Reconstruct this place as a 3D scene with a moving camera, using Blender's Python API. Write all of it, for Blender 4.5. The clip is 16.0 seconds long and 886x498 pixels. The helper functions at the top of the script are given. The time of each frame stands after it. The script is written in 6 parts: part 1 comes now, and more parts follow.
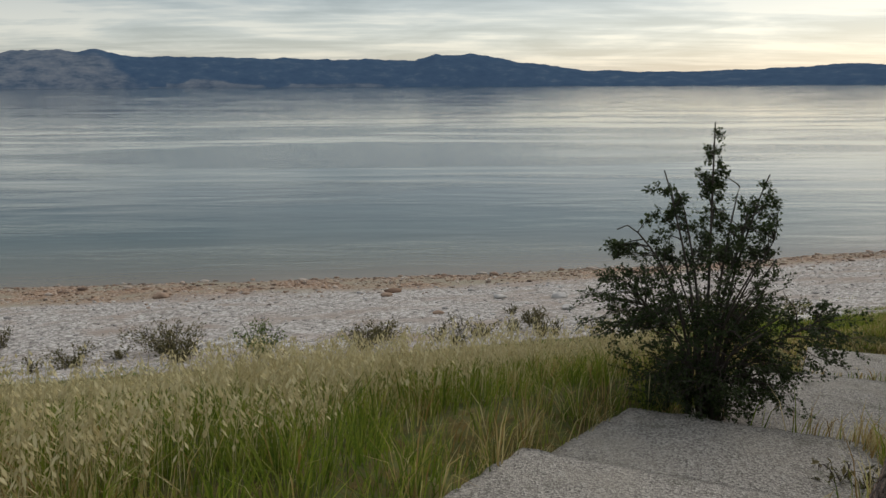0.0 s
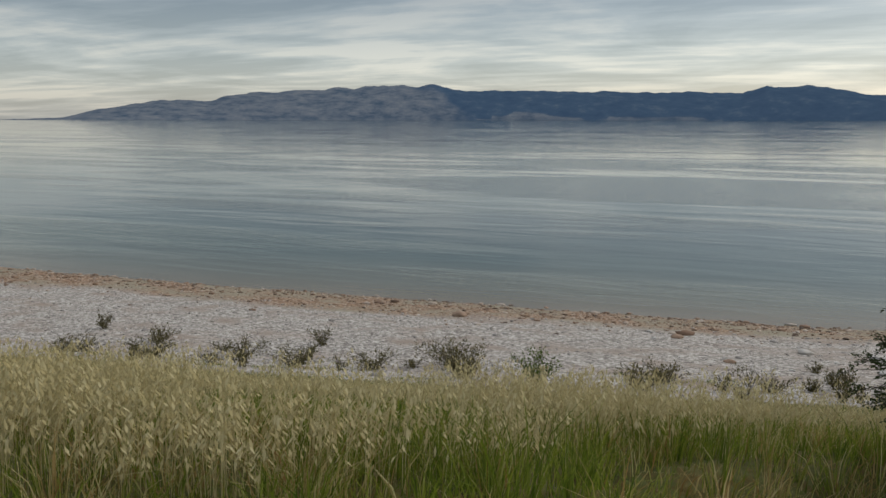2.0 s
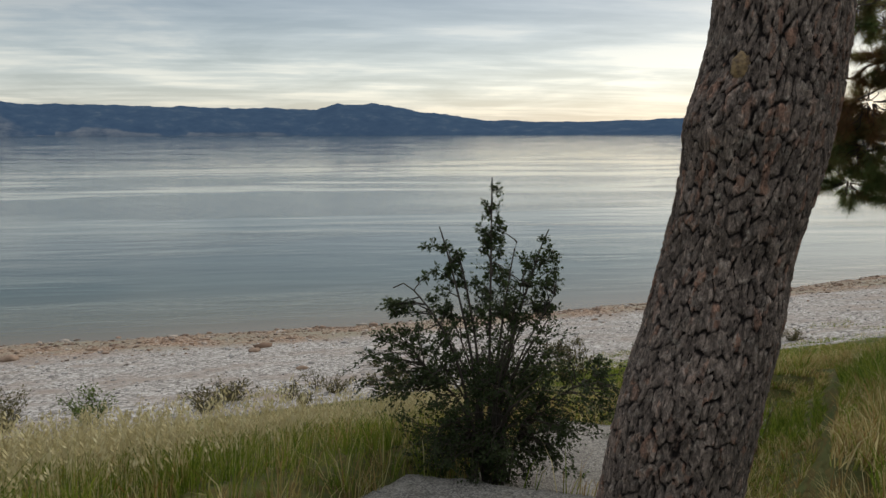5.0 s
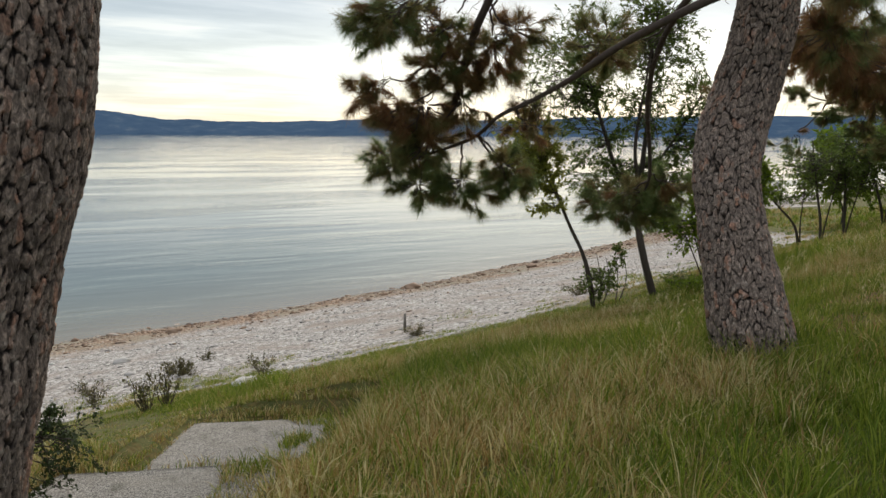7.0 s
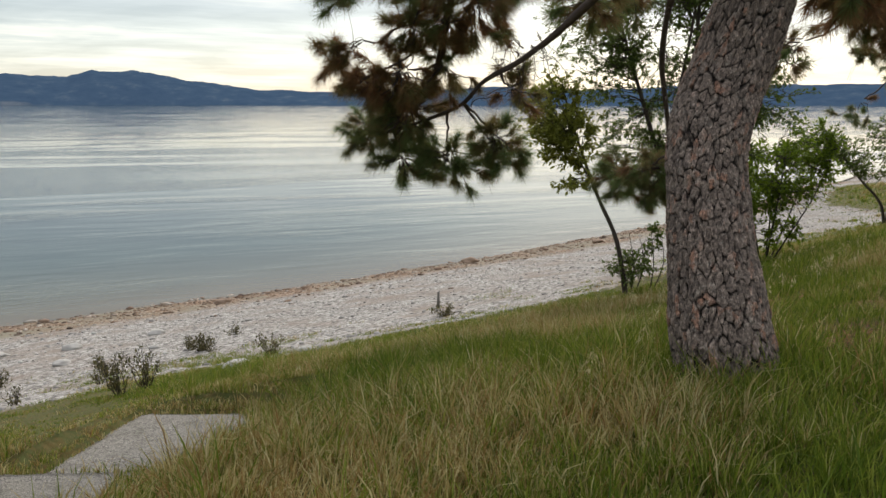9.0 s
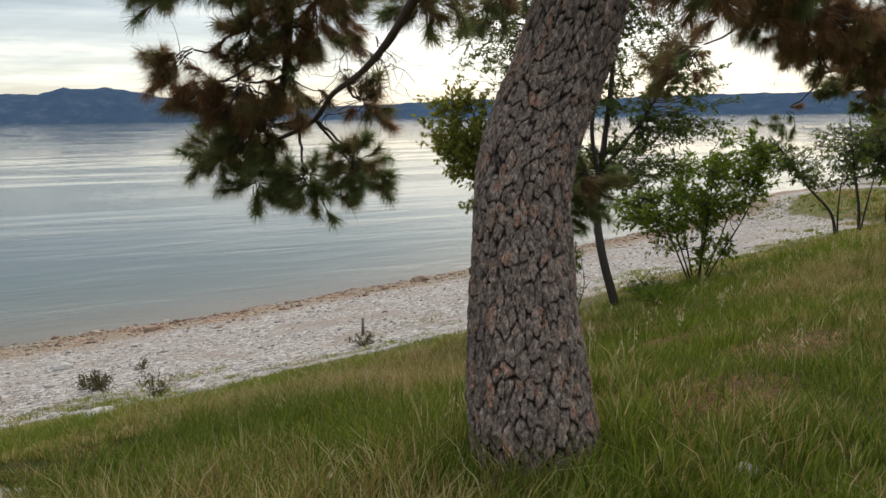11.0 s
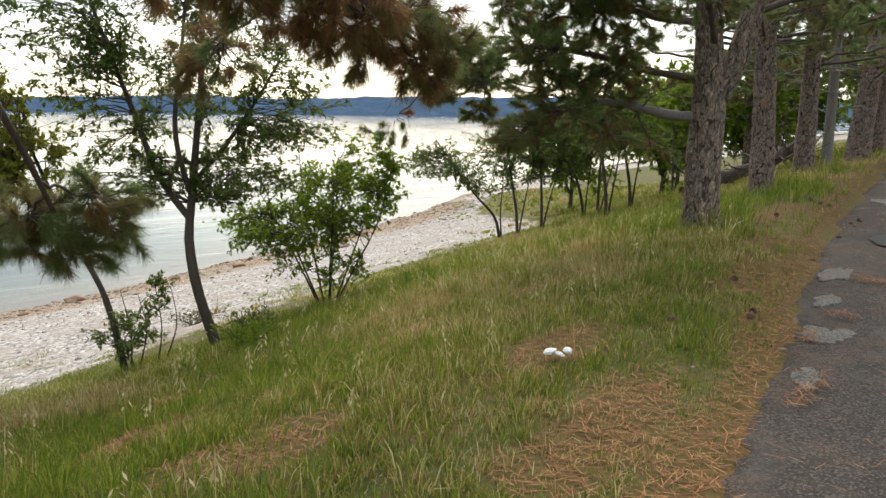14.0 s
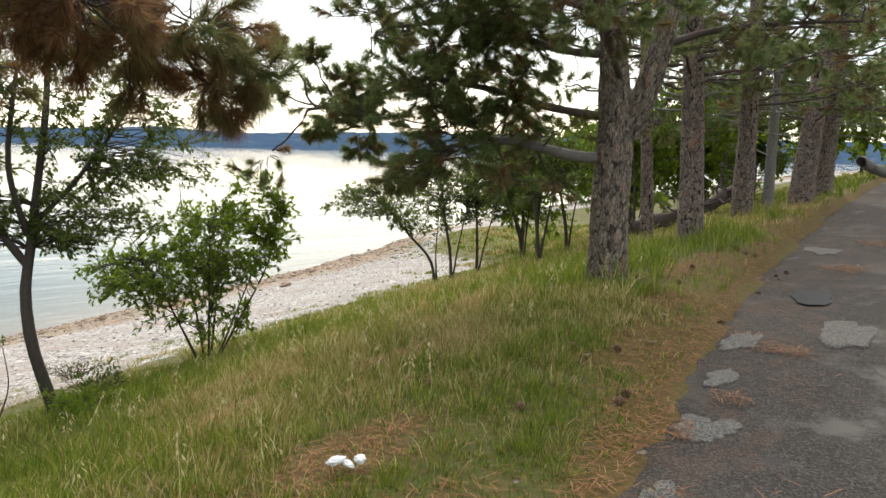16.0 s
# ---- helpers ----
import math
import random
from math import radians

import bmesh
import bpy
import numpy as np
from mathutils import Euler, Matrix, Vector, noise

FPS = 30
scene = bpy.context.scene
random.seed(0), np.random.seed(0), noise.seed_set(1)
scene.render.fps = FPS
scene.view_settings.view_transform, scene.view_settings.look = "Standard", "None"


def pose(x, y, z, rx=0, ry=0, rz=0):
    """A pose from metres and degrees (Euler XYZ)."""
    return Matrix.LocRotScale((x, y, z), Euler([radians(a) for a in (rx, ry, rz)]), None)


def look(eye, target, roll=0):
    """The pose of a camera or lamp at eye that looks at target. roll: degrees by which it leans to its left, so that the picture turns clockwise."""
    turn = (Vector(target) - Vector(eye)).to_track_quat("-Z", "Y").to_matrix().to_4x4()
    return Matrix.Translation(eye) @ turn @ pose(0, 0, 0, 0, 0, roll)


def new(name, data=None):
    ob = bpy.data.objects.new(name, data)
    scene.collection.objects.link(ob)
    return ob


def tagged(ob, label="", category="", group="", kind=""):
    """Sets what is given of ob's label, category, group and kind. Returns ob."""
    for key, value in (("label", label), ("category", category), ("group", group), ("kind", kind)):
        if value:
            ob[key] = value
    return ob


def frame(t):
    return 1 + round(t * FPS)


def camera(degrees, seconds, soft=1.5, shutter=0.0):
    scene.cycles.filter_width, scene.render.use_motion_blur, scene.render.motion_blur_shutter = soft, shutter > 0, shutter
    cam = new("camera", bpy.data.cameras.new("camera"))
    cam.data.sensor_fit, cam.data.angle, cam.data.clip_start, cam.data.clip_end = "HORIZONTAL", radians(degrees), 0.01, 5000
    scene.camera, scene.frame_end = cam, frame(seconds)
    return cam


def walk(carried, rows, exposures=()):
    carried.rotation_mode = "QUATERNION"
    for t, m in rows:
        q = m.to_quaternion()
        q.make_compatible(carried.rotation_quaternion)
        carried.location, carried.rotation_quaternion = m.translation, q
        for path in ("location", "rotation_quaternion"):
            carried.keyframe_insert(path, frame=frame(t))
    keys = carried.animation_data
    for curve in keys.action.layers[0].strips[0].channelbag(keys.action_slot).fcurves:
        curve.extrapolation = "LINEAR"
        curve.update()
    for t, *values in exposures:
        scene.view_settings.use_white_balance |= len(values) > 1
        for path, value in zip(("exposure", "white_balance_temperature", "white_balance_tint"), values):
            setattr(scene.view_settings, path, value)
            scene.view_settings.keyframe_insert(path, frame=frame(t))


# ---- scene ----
cam = camera(58.9, 16.0)
METRES, EYE, TILT, LEAN, TURN = 10.0, 1.6, -11.8, 0.3, 0.0
ROWS = [
    (0.0, 0.0, 0.0, 0.0, -0.0, 0.0, -0.0),
    (0.5, 0.0174, 0.0036, 0.0039, 2.52, 0.98, -1.19),
    (1.0, 0.0306, -0.0006, 0.0039, 8.76, 1.2, -2.09),
    (1.5, 0.0398, -0.0074, 0.0034, 17.61, 1.35, -3.62),
    (2.0, 0.0409, -0.0104, 0.0036, 22.05, 1.38, -4.81),
    (2.5, 0.0428, -0.008, 0.0039, 21.72, 1.26, -5.37),
    (3.0, 0.0462, -0.0044, 0.0046, 16.32, 1.73, -4.98),
    (5.5, 0.1271, 0.031, 0.0111, -13.85, 3.25, 3.17),
    (6.0, 0.1674, 0.0434, 0.0153, -21.56, 3.15, 4.85),
    (6.5, 0.2124, 0.0435, 0.0144, -26.62, 2.76, 5.22),
    (7.0, 0.2558, 0.0433, 0.0156, -28.96, 2.14, 5.28),
    (7.5, 0.2905, 0.0532, 0.0178, -28.8, 1.17, 5.15),
    (8.0, 0.3279, 0.0591, 0.0168, -25.19, 0.1, 3.99),
    (10.5, 0.5134, 0.1088, 0.0311, -21.91, 1.38, 4.46),
    (11.0, 0.552, 0.1197, 0.034, -24.23, 1.29, 5.37),
    (11.5, 0.5948, 0.1249, 0.0388, -26.51, 0.83, 6.23),
    (12.0, 0.639, 0.1377, 0.0398, -32.37, 0.99, 6.17),
    (12.5, 0.678, 0.1457, 0.044, -37.08, 1.27, 6.37),
    (13.0, 0.7206, 0.1502, 0.0462, -39.51, 0.69, 7.0),
    (13.5, 0.7642, 0.1609, 0.0472, -42.15, -0.21, 7.08),
    (14.0, 0.8043, 0.1705, 0.0515, -43.96, -1.03, 7.38),
    (14.5, 0.8473, 0.1706, 0.0538, -43.78, -1.51, 7.3),
    (15.0, 0.8832, 0.1744, 0.0531, -44.34, -1.18, 6.56),
    (15.5, 0.9195, 0.1759, 0.0592, -46.22, 0.62, 6.69),
    (16.0, 0.9609, 0.1743, 0.0578, -46.15, 1.28, 6.91),
]
walk(cam, [(t, pose(0, 0, EYE, TILT, LEAN, TURN) @ pose(METRES * x, METRES * y, METRES * z, 90 + pitch, roll, yaw)) for t, x, y, z, yaw, pitch, roll in ROWS],
     [(0.0, 0.0, 6800, 10), (5.5, 0.15, 6800, 10), (7.0, 0.5, 6900, 10), (11.0, 0.5, 6900, 11), (12.5, 1.02, 7000, 10), (14.5, 1.22, 7000, 10), (16.0, 1.3, 7000, 10)])

# ---- light ----
SUN_AZ, SUN_EL = radians(42), radians(38)      # clockwise from +y; over the water
world = bpy.data.worlds.new("overcast_sky")
scene.world = world
world.use_nodes = True
wn, wl = world.node_tree.nodes, world.node_tree.links
wn.clear()


def wnode(kind, **values):
    n = wn.new(kind)
    for key, value in values.items():
        n.inputs[key].default_value = value
    return n


def wmath(op, a, b=None, c=None):
    n = wn.new("ShaderNodeMath")
    n.operation = op
    for i, v in enumerate((a, b, c)):
        if v is None:
            continue
        if isinstance(v, (int, float)):
            n.inputs[i].default_value = v
        else:
            wl.new(v, n.inputs[i])
    return n.outputs[0]


coord = wn.new("ShaderNodeTexCoord")
split = wn.new("ShaderNodeSeparateXYZ")
wl.new(coord.outputs["Generated"], split.inputs[0])
up = wmath("MAXIMUM", split.outputs["Z"], 0.0)
depth = wmath("ADD", up, 0.07)
flat = wn.new("ShaderNodeCombineXYZ")
wl.new(wmath("DIVIDE", split.outputs["X"], depth), flat.inputs[0])
wl.new(wmath("DIVIDE", split.outputs["Y"], depth), flat.inputs[1])
big = wnode("ShaderNodeTexNoise", Scale=0.55, Detail=8.0, Roughness=0.55, Distortion=0.5)
wl.new(flat.outputs[0], big.inputs["Vector"])
streak = wnode("ShaderNodeMapping")
streak.inputs["Scale"].default_value = (0.5, 1.5, 1.0)
streak.inputs["Rotation"].default_value = (0, 0, radians(-12))
wl.new(flat.outputs[0], streak.inputs["Vector"])
fine = wnode("ShaderNodeTexNoise", Scale=0.9, Detail=7.0, Roughness=0.6)
wl.new(streak.outputs[0], fine.inputs["Vector"])
cover = wmath("MULTIPLY_ADD", big.outputs[0], 0.55, wmath("MULTIPLY", fine.outputs[0], 0.45))
ramp = wn.new("ShaderNodeValToRGB")
wl.new(cover, ramp.inputs[0])
els = ramp.color_ramp.elements
els[0].position, els[0].color = 0.43, (0.30, 0.345, 0.41, 1)
els[1].position, els[1].color = 0.57, (1.0, 0.98, 0.94, 1)
e = els.new(0.50)
e.color = (0.55, 0.60, 0.66, 1)
# paler towards the horizon, greyer overhead
haze = wmath("POWER", wmath("SUBTRACT", 1.0, wmath("MINIMUM", wmath("MULTIPLY", up, 4.0), 1.0)), 3.0)
low = wn.new("ShaderNodeMix")
low.data_type = "RGBA"
wl.new(wmath("MULTIPLY", haze, 0.45), low.inputs[0])
wl.new(ramp.outputs[0], low.inputs[6])
low.inputs[7].default_value = (0.74, 0.77, 0.78, 1)
# brighter round the veiled sun
sunward = Vector((math.sin(SUN_AZ) * math.cos(SUN_EL), math.cos(SUN_AZ) * math.cos(SUN_EL), math.sin(SUN_EL)))
dot = wn.new("ShaderNodeVectorMath")
dot.operation = "DOT_PRODUCT"
wl.new(coord.outputs["Generated"], dot.inputs[0])
dot.inputs[1].default_value = sunward
glow = wmath("POWER", wmath("MAXIMUM", dot.outputs["Value"], 0.0), 4.0)
lift = wn.new("ShaderNodeValToRGB")             # thin bright band low down, heavy cloud above it, light overhead
wl.new(up, lift.inputs[0])
le = lift.color_ramp.elements
le[0].position, le[0].color = 0.0, (0.48, 0.48, 0.48, 1)
le[1].position, le[1].color = 1.0, (1.0, 1.0, 1.0, 1)
for place, level in ((0.06, 0.53), (0.11, 0.36), (0.17, 0.17), (0.34, 0.24), (0.6, 0.98)):
    le.new(place).color = (level, level, level, 1)
power = wmath("MULTIPLY", lift.outputs[0], wmath("MULTIPLY_ADD", glow, 0.42, 0.88))
clouds = wn.new("ShaderNodeBackground")
wl.new(low.outputs[2], clouds.inputs["Color"])
wl.new(power, clouds.inputs["Strength"])
sky = wn.new("ShaderNodeTexSky")
sky.sky_type, sky.sun_disc = "NISHITA", False
sky.sun_elevation, sky.sun_rotation = SUN_EL, SUN_AZ
clear = wnode("ShaderNodeBackground", Strength=0.05)
wl.new(sky.outputs[0], clear.inputs["Color"])
both = wn.new("ShaderNodeAddShader")
wl.new(clouds.outputs[0], both.inputs[0])
wl.new(clear.outputs[0], both.inputs[1])
wl.new(both.outputs[0], wn.new("ShaderNodeOutputWorld").inputs[0])

sun = new("sun", bpy.data.lights.new("sun", "SUN"))
sun.data.energy, sun.data.angle, sun.data.color = 1.5, radians(35), (1.0, 0.95, 0.87)
sun.matrix_world = look(sunward * 50, (0, 0, 0))

# ---- plan: s runs along the path, d from its edge towards the sea ----
SEA = -5.2
UX, UY = 0.9816, 0.1908


def smooth(a, b, x):
    t = np.clip((np.asarray(x, float) - a) / (b - a), 0, 1)
    return t * t * (3 - 2 * t)


def lattice(ix, iy, seed):
    h = (ix.astype(np.int64) * 374761393 + iy.astype(np.int64) * 668265263 + seed * 144269504) & 0x7FFFFFFF
    h = ((h ^ (h >> 13)) * 1274126177) & 0x7FFFFFFF
    return ((h ^ (h >> 16)) & 0xFFFF) / 65535.0


def value_noise(x, y, seed=0):
    x, y = np.asarray(x, float), np.asarray(y, float)
    ix, iy = np.floor(x), np.floor(y)
    fx, fy = x - ix, y - iy
    fx, fy = fx * fx * (3 - 2 * fx), fy * fy * (3 - 2 * fy)
    a, b = lattice(ix, iy, seed), lattice(ix + 1, iy, seed)
    c, d = lattice(ix, iy + 1, seed), lattice(ix + 1, iy + 1, seed)
    return (a + (b - a) * fx) * (1 - fy) + (c + (d - c) * fx) * fy


def fbm(x, y, seed=0, octaves=4):
    total, amp = 0.0, 0.5
    for k in range(octaves):
        total = total + amp * value_noise(np.asarray(x) * 2 ** k, np.asarray(y) * 2 ** k, seed + k)
        amp *= 0.5
    return total / (1 - 0.5 ** octaves)


def plan(x, y):
    return UX * x + UY * y, -UY * x + UX * y - 1.087


def spot(s, d):
    return UX * s - UY * (d + 1.087), UY * s + UX * (d + 1.087)


def shore_d(s):
    return np.interp(s, [-60, -25, -10, 5, 15, 25, 41, 55, 66, 90, 400], [36, 29.4, 27.6, 26.2, 25.9, 26.6, 29.1, 32.5, 37.0, 44, 60])


def turf_d(s):
    return np.interp(s, [-30, -9, -1, 5, 10, 16, 24, 28, 34, 40, 48, 60, 100], [13.0, 11.4, 10.8, 11.6, 11.2, 10.6, 11.2, 12.0, 13.4, 17, 25, 33, 45]) + 1.3 * (fbm(s * 0.5, s * 0 + 3.3, 5) - 0.5)


def bank_d(s):
    """Foot of the bank, where the beach's gentler slope begins."""
    return np.interp(s, [-30, -9, -1, 5, 10, 16, 24, 30, 60, 100], [13.5, 12.6, 11.8, 12, 11.2, 10.6, 11.2, 12.6, 15, 30])


def path_z(s):
    return -0.05 + 0.011 * np.clip(s, -6, 15) + 0.02 * np.clip(s - 15, 0, 60)


# the concrete treads that lead down to the beach: far left, far right, near right, near left
TREADS = [
    [(0.45, 4.22, -0.45), (2.60, 3.30, -0.45), (1.50, 1.60, -0.16), (-0.75, 2.25, -0.16)],
    [(1.34, 5.34, -0.68), (3.20, 4.55, -0.68), (2.40, 3.36, -0.63), (0.32, 4.16, -0.63)],
    [(2.80, 7.00, -0.98), (4.50, 6.35, -0.98), (3.20, 4.56, -0.86), (1.55, 5.26, -0.86)],
    [(4.16, 8.64, -1.36), (5.60, 8.05, -1.36), (4.50, 6.36, -1.12), (3.25, 6.84, -1.12)],
]


def on_tread(x, y, margin):
    """Height of the tread at x, y; 99 off the treads."""
    best = np.full(np.shape(x), 99.0)
    for poly in TREADS:
        inside = np.ones(np.shape(x), bool)
        for k in range(4):
            (ax, ay, _), (bx, by, _) = poly[k], poly[(k + 1) % 4]
            size = math.hypot(bx - ax, by - ay)
            inside &= ((bx - ax) * (y - ay) - (by - ay) * (x - ax)) / size < margin
        vx, vy = poly[0][0] - poly[3][0], poly[0][1] - poly[3][1]
        f = np.clip(((x - poly[3][0]) * vx + (y - poly[3][1]) * vy) / (vx * vx + vy * vy), 0, 1)
        z = poly[3][2] + (poly[0][2] - poly[3][2]) * f
        best = np.where(inside, np.minimum(best, z), best)
    return best


def edge_d(s):
    """The broken edge of the asphalt."""
    base = np.interp(s, [12.5, 13.6, 15.3, 17.2, 19.6, 24.5, 34], [-0.06, 0.07, 0.28, 0.5, 0.74, 1.0, 1.25])
    return base + 0.30 * (fbm(np.asarray(s) * 1.1, np.asarray(s) * 0 + 7.7, 71, 5) - 0.5)


# beds of fallen needles: s, d, reach along and across
BEDS = [(9.4, 1.7, 0.9, 0.42), (10.9, 2.05, 0.7, 0.35), (8.9, 2.0, 0.5, 0.3), (12.9, 1.45, 0.8, 0.3), (12.0, 0.65, 1.1, 0.35), (11.9, 4.3, 0.5, 0.4), (14.9, 2.6, 0.6, 0.35),
        (15.9, 0.75, 1.2, 0.4), (14.4, 0.35, 0.9, 0.3), (17.4, 1.0, 1.0, 0.4), (19.8, 1.4, 1.6, 0.4), (26, 1.5, 2.5, 0.4), (32, 1.9, 4.0, 0.7), (11.0, 3.2, 0.5, 0.25), (13.6, 3.2, 0.6, 0.25), (8.0, 3.6, 0.5, 0.3)]


def bed_w(s, d):
    """How thick the fallen needles lie, 0 to 1."""
    s, d = np.asarray(s, float), np.asarray(d, float)
    w = np.zeros(np.broadcast(s, d).shape)
    for s0, d0, a, b in BEDS:
        w = np.maximum(w, np.exp(-(((s - s0) / a) ** 2 + ((d - d0) / b) ** 2) * 0.8))
    w = np.maximum(w, 0.95 * smooth(8, 11, s) * (1 - smooth(0.0, 0.55, np.abs(d - edge_d(s) - 0.1))))
    return smooth(0.32, 0.80, w * (0.35 + 1.2 * fbm(s * 2.3, d * 2.9, 33, 4)))


def height_sd(s, d):
    s, d = np.asarray(s, float), np.asarray(d, float)
    zp = path_z(s)
    berm = (0.05 + 0.2 * smooth(12, 18, s)) * smooth(0.15, 1.5, d)
    e = d - 1.9
    soft = (np.sqrt(e * e + 0.5) + e) / 2 - 0.066
    bank = zp + berm - 0.29 * np.maximum(soft, 0) * smooth(-0.3, 1.0, d)
    db, ds = bank_d(s) + 0.8, shore_d(s)
    eb = db - 1.9
    zb = zp + 0.05 + 0.2 * smooth(12, 18, s) - 0.29 * ((np.sqrt(eb * eb + 0.5) + eb) / 2 - 0.066)
    f = (d - db) / (ds - db)
    beach = SEA + (zb - SEA) * (1 - f)
    beach = np.where(f > 1, SEA - 0.14 * (d - ds), beach)
    z = np.where(d < db, bank, beach)
    lumps = 0.10 * (fbm(s * 0.6, d * 0.6, 11) - 0.5) * smooth(0.5, 2.5, d) + 0.02 * (fbm(s * 3, d * 3, 21, 3) - 0.5) * smooth(0.05, 0.6, d)
    z = z + lumps
    x, y = spot(s, d)
    for margin, over in ((0.06, -0.09), (0.24, 0.02), (0.42, 0.12), (0.62, 0.24)):
        z = np.minimum(z, on_tread(x, y, margin) + over)
    z = np.where((d < edge_d(s) + 0.05) & (d > -3.6), zp - 0.03, z)
    return np.maximum(np.where(d < -3.4, zp + 0.02 * smooth(-3.4, -4.5, d) * 5 + 0.0 * d, z), -14)


def ground_z(x, y):
    s, d = plan(np.asarray(x, float), np.asarray(y, float))
    return height_sd(s, d)


# ---- materials ----
class Nodes:
    """A material's nodes, with short calls."""

    def __init__(self, name, rough=0.8, metal=0.0, spec=0.5):
        self.mat = bpy.data.materials.new(name)
        self.mat.use_nodes = True
        self.n, self.l = self.mat.node_tree.nodes, self.mat.node_tree.links
        self.bsdf = self.n["Principled BSDF"]
        self.bsdf.inputs["Roughness"].default_value = rough
        self.bsdf.inputs["Metallic"].default_value = metal
        self.bsdf.inputs["Specular IOR Level"].default_value = spec
        tc = self.n.new("ShaderNodeTexCoord")
        self.obj = tc.outputs["Object"]

    def put(self, value, socket):
        if hasattr(value, "is_linked"):
            self.l.new(value, socket)
        else:
            socket.default_value = value

    def math(self, op, a, b=0.0, c=0.0, clamp=False):
        n = self.n.new("ShaderNodeMath")
        n.operation, n.use_clamp = op, clamp
        for v, s in zip((a, b, c), n.inputs):
            self.put(v, s)
        return n.outputs[0]

    def mapped(self, scale=(1, 1, 1), turn=0.0, source=None):
        n = self.n.new("ShaderNodeMapping")
        n.inputs["Scale"].default_value = scale
        n.inputs["Rotation"].default_value = (0, 0, turn)
        self.l.new(source or self.obj, n.inputs[0])
        return n.outputs[0]

    def noise(self, scale, detail=4.0, rough=0.55, vector=None, distort=0.0):
        n = self.n.new("ShaderNodeTexNoise")
        n.inputs["Scale"].default_value, n.inputs["Detail"].default_value = scale, detail
        n.inputs["Roughness"].default_value, n.inputs["Distortion"].default_value = rough, distort
        self.l.new(vector or self.obj, n.inputs["Vector"])
        return n.outputs["Fac"]

    def cells(self, scale, feature="F1", vector=None, out="Distance"):
        n = self.n.new("ShaderNodeTexVoronoi")
        n.feature = feature
        n.inputs["Scale"].default_value = scale
        self.l.new(vector or self.obj, n.inputs["Vector"])
        return n.outputs[out]

    def ramp(self, value, stops):
        n = self.n.new("ShaderNodeValToRGB")
        self.l.new(value, n.inputs[0])
        e = n.color_ramp.elements
        while len(e) < len(stops):
            e.new(0.5)
        for k, (p, c) in zip(e, stops):
            k.position = p
            k.color = (*c, 1) if len(c) == 3 else c
        return n.outputs[0]

    def step(self, value, a, b):
        n = self.n.new("ShaderNodeMapRange")
        n.interpolation_type = "SMOOTHSTEP"
        self.l.new(value, n.inputs[0])
        n.inputs[1].default_value, n.inputs[2].default_value = a, b
        return n.outputs[0]

    def mix(self, fac, a, b, mode="MIX"):
        n = self.n.new("ShaderNodeMix")
        n.data_type, n.blend_type = "RGBA", mode
        self.put(fac, n.inputs[0])
        for v, s in ((a, n.inputs[6]), (b, n.inputs[7])):
            self.put((*v, 1) if isinstance(v, tuple) and len(v) == 3 else v, s)
        return n.outputs[2]

    def attribute(self, name, out="Fac"):
        n = self.n.new("ShaderNodeAttribute")
        n.attribute_name = name
        return n.outputs[out]

    def island(self):
        return self.n.new("ShaderNodeNewGeometry").outputs["Random Per Island"]

    def chance(self):
        return self.n.new("ShaderNodeObjectInfo").outputs["Random"]

    def plan_sd(self):
        x = self.n.new("ShaderNodeSeparateXYZ")
        self.l.new(self.obj, x.inputs[0])
        s = self.math("ADD", self.math("MULTIPLY", x.outputs[0], UX), self.math("MULTIPLY", x.outputs[1], UY))
        d = self.math("ADD", self.math("MULTIPLY", x.outputs[0], -UY), self.math("MULTIPLY_ADD", x.outputs[1], UX, -1.087))
        return s, d

    def bump(self, value, strength, distance):
        n = self.n.new("ShaderNodeBump")
        n.inputs["Strength"].default_value, n.inputs["Distance"].default_value = strength, distance
        self.l.new(value, n.inputs["Height"])
        self.l.new(n.outputs[0], self.bsdf.inputs["Normal"])

    def colour(self, c):
        self.put((*c, 1) if isinstance(c, tuple) else c, self.bsdf.inputs["Base Color"])
        return self

    def rough(self, v):
        self.put(v, self.bsdf.inputs["Roughness"])
        return self


def through_light(n, colour, weight):
    """Thin leaf: part of the light passes through it."""
    t = n.n.new("ShaderNodeBsdfTranslucent")
    n.put(colour, t.inputs["Color"])
    m = n.n.new("ShaderNodeMixShader")
    m.inputs[0].default_value = weight
    n.l.new(n.bsdf.outputs[0], m.inputs[1])
    n.l.new(t.outputs[0], m.inputs[2])
    n.l.new(m.outputs[0], n.n["Material Output"].inputs[0])
    return n.mat


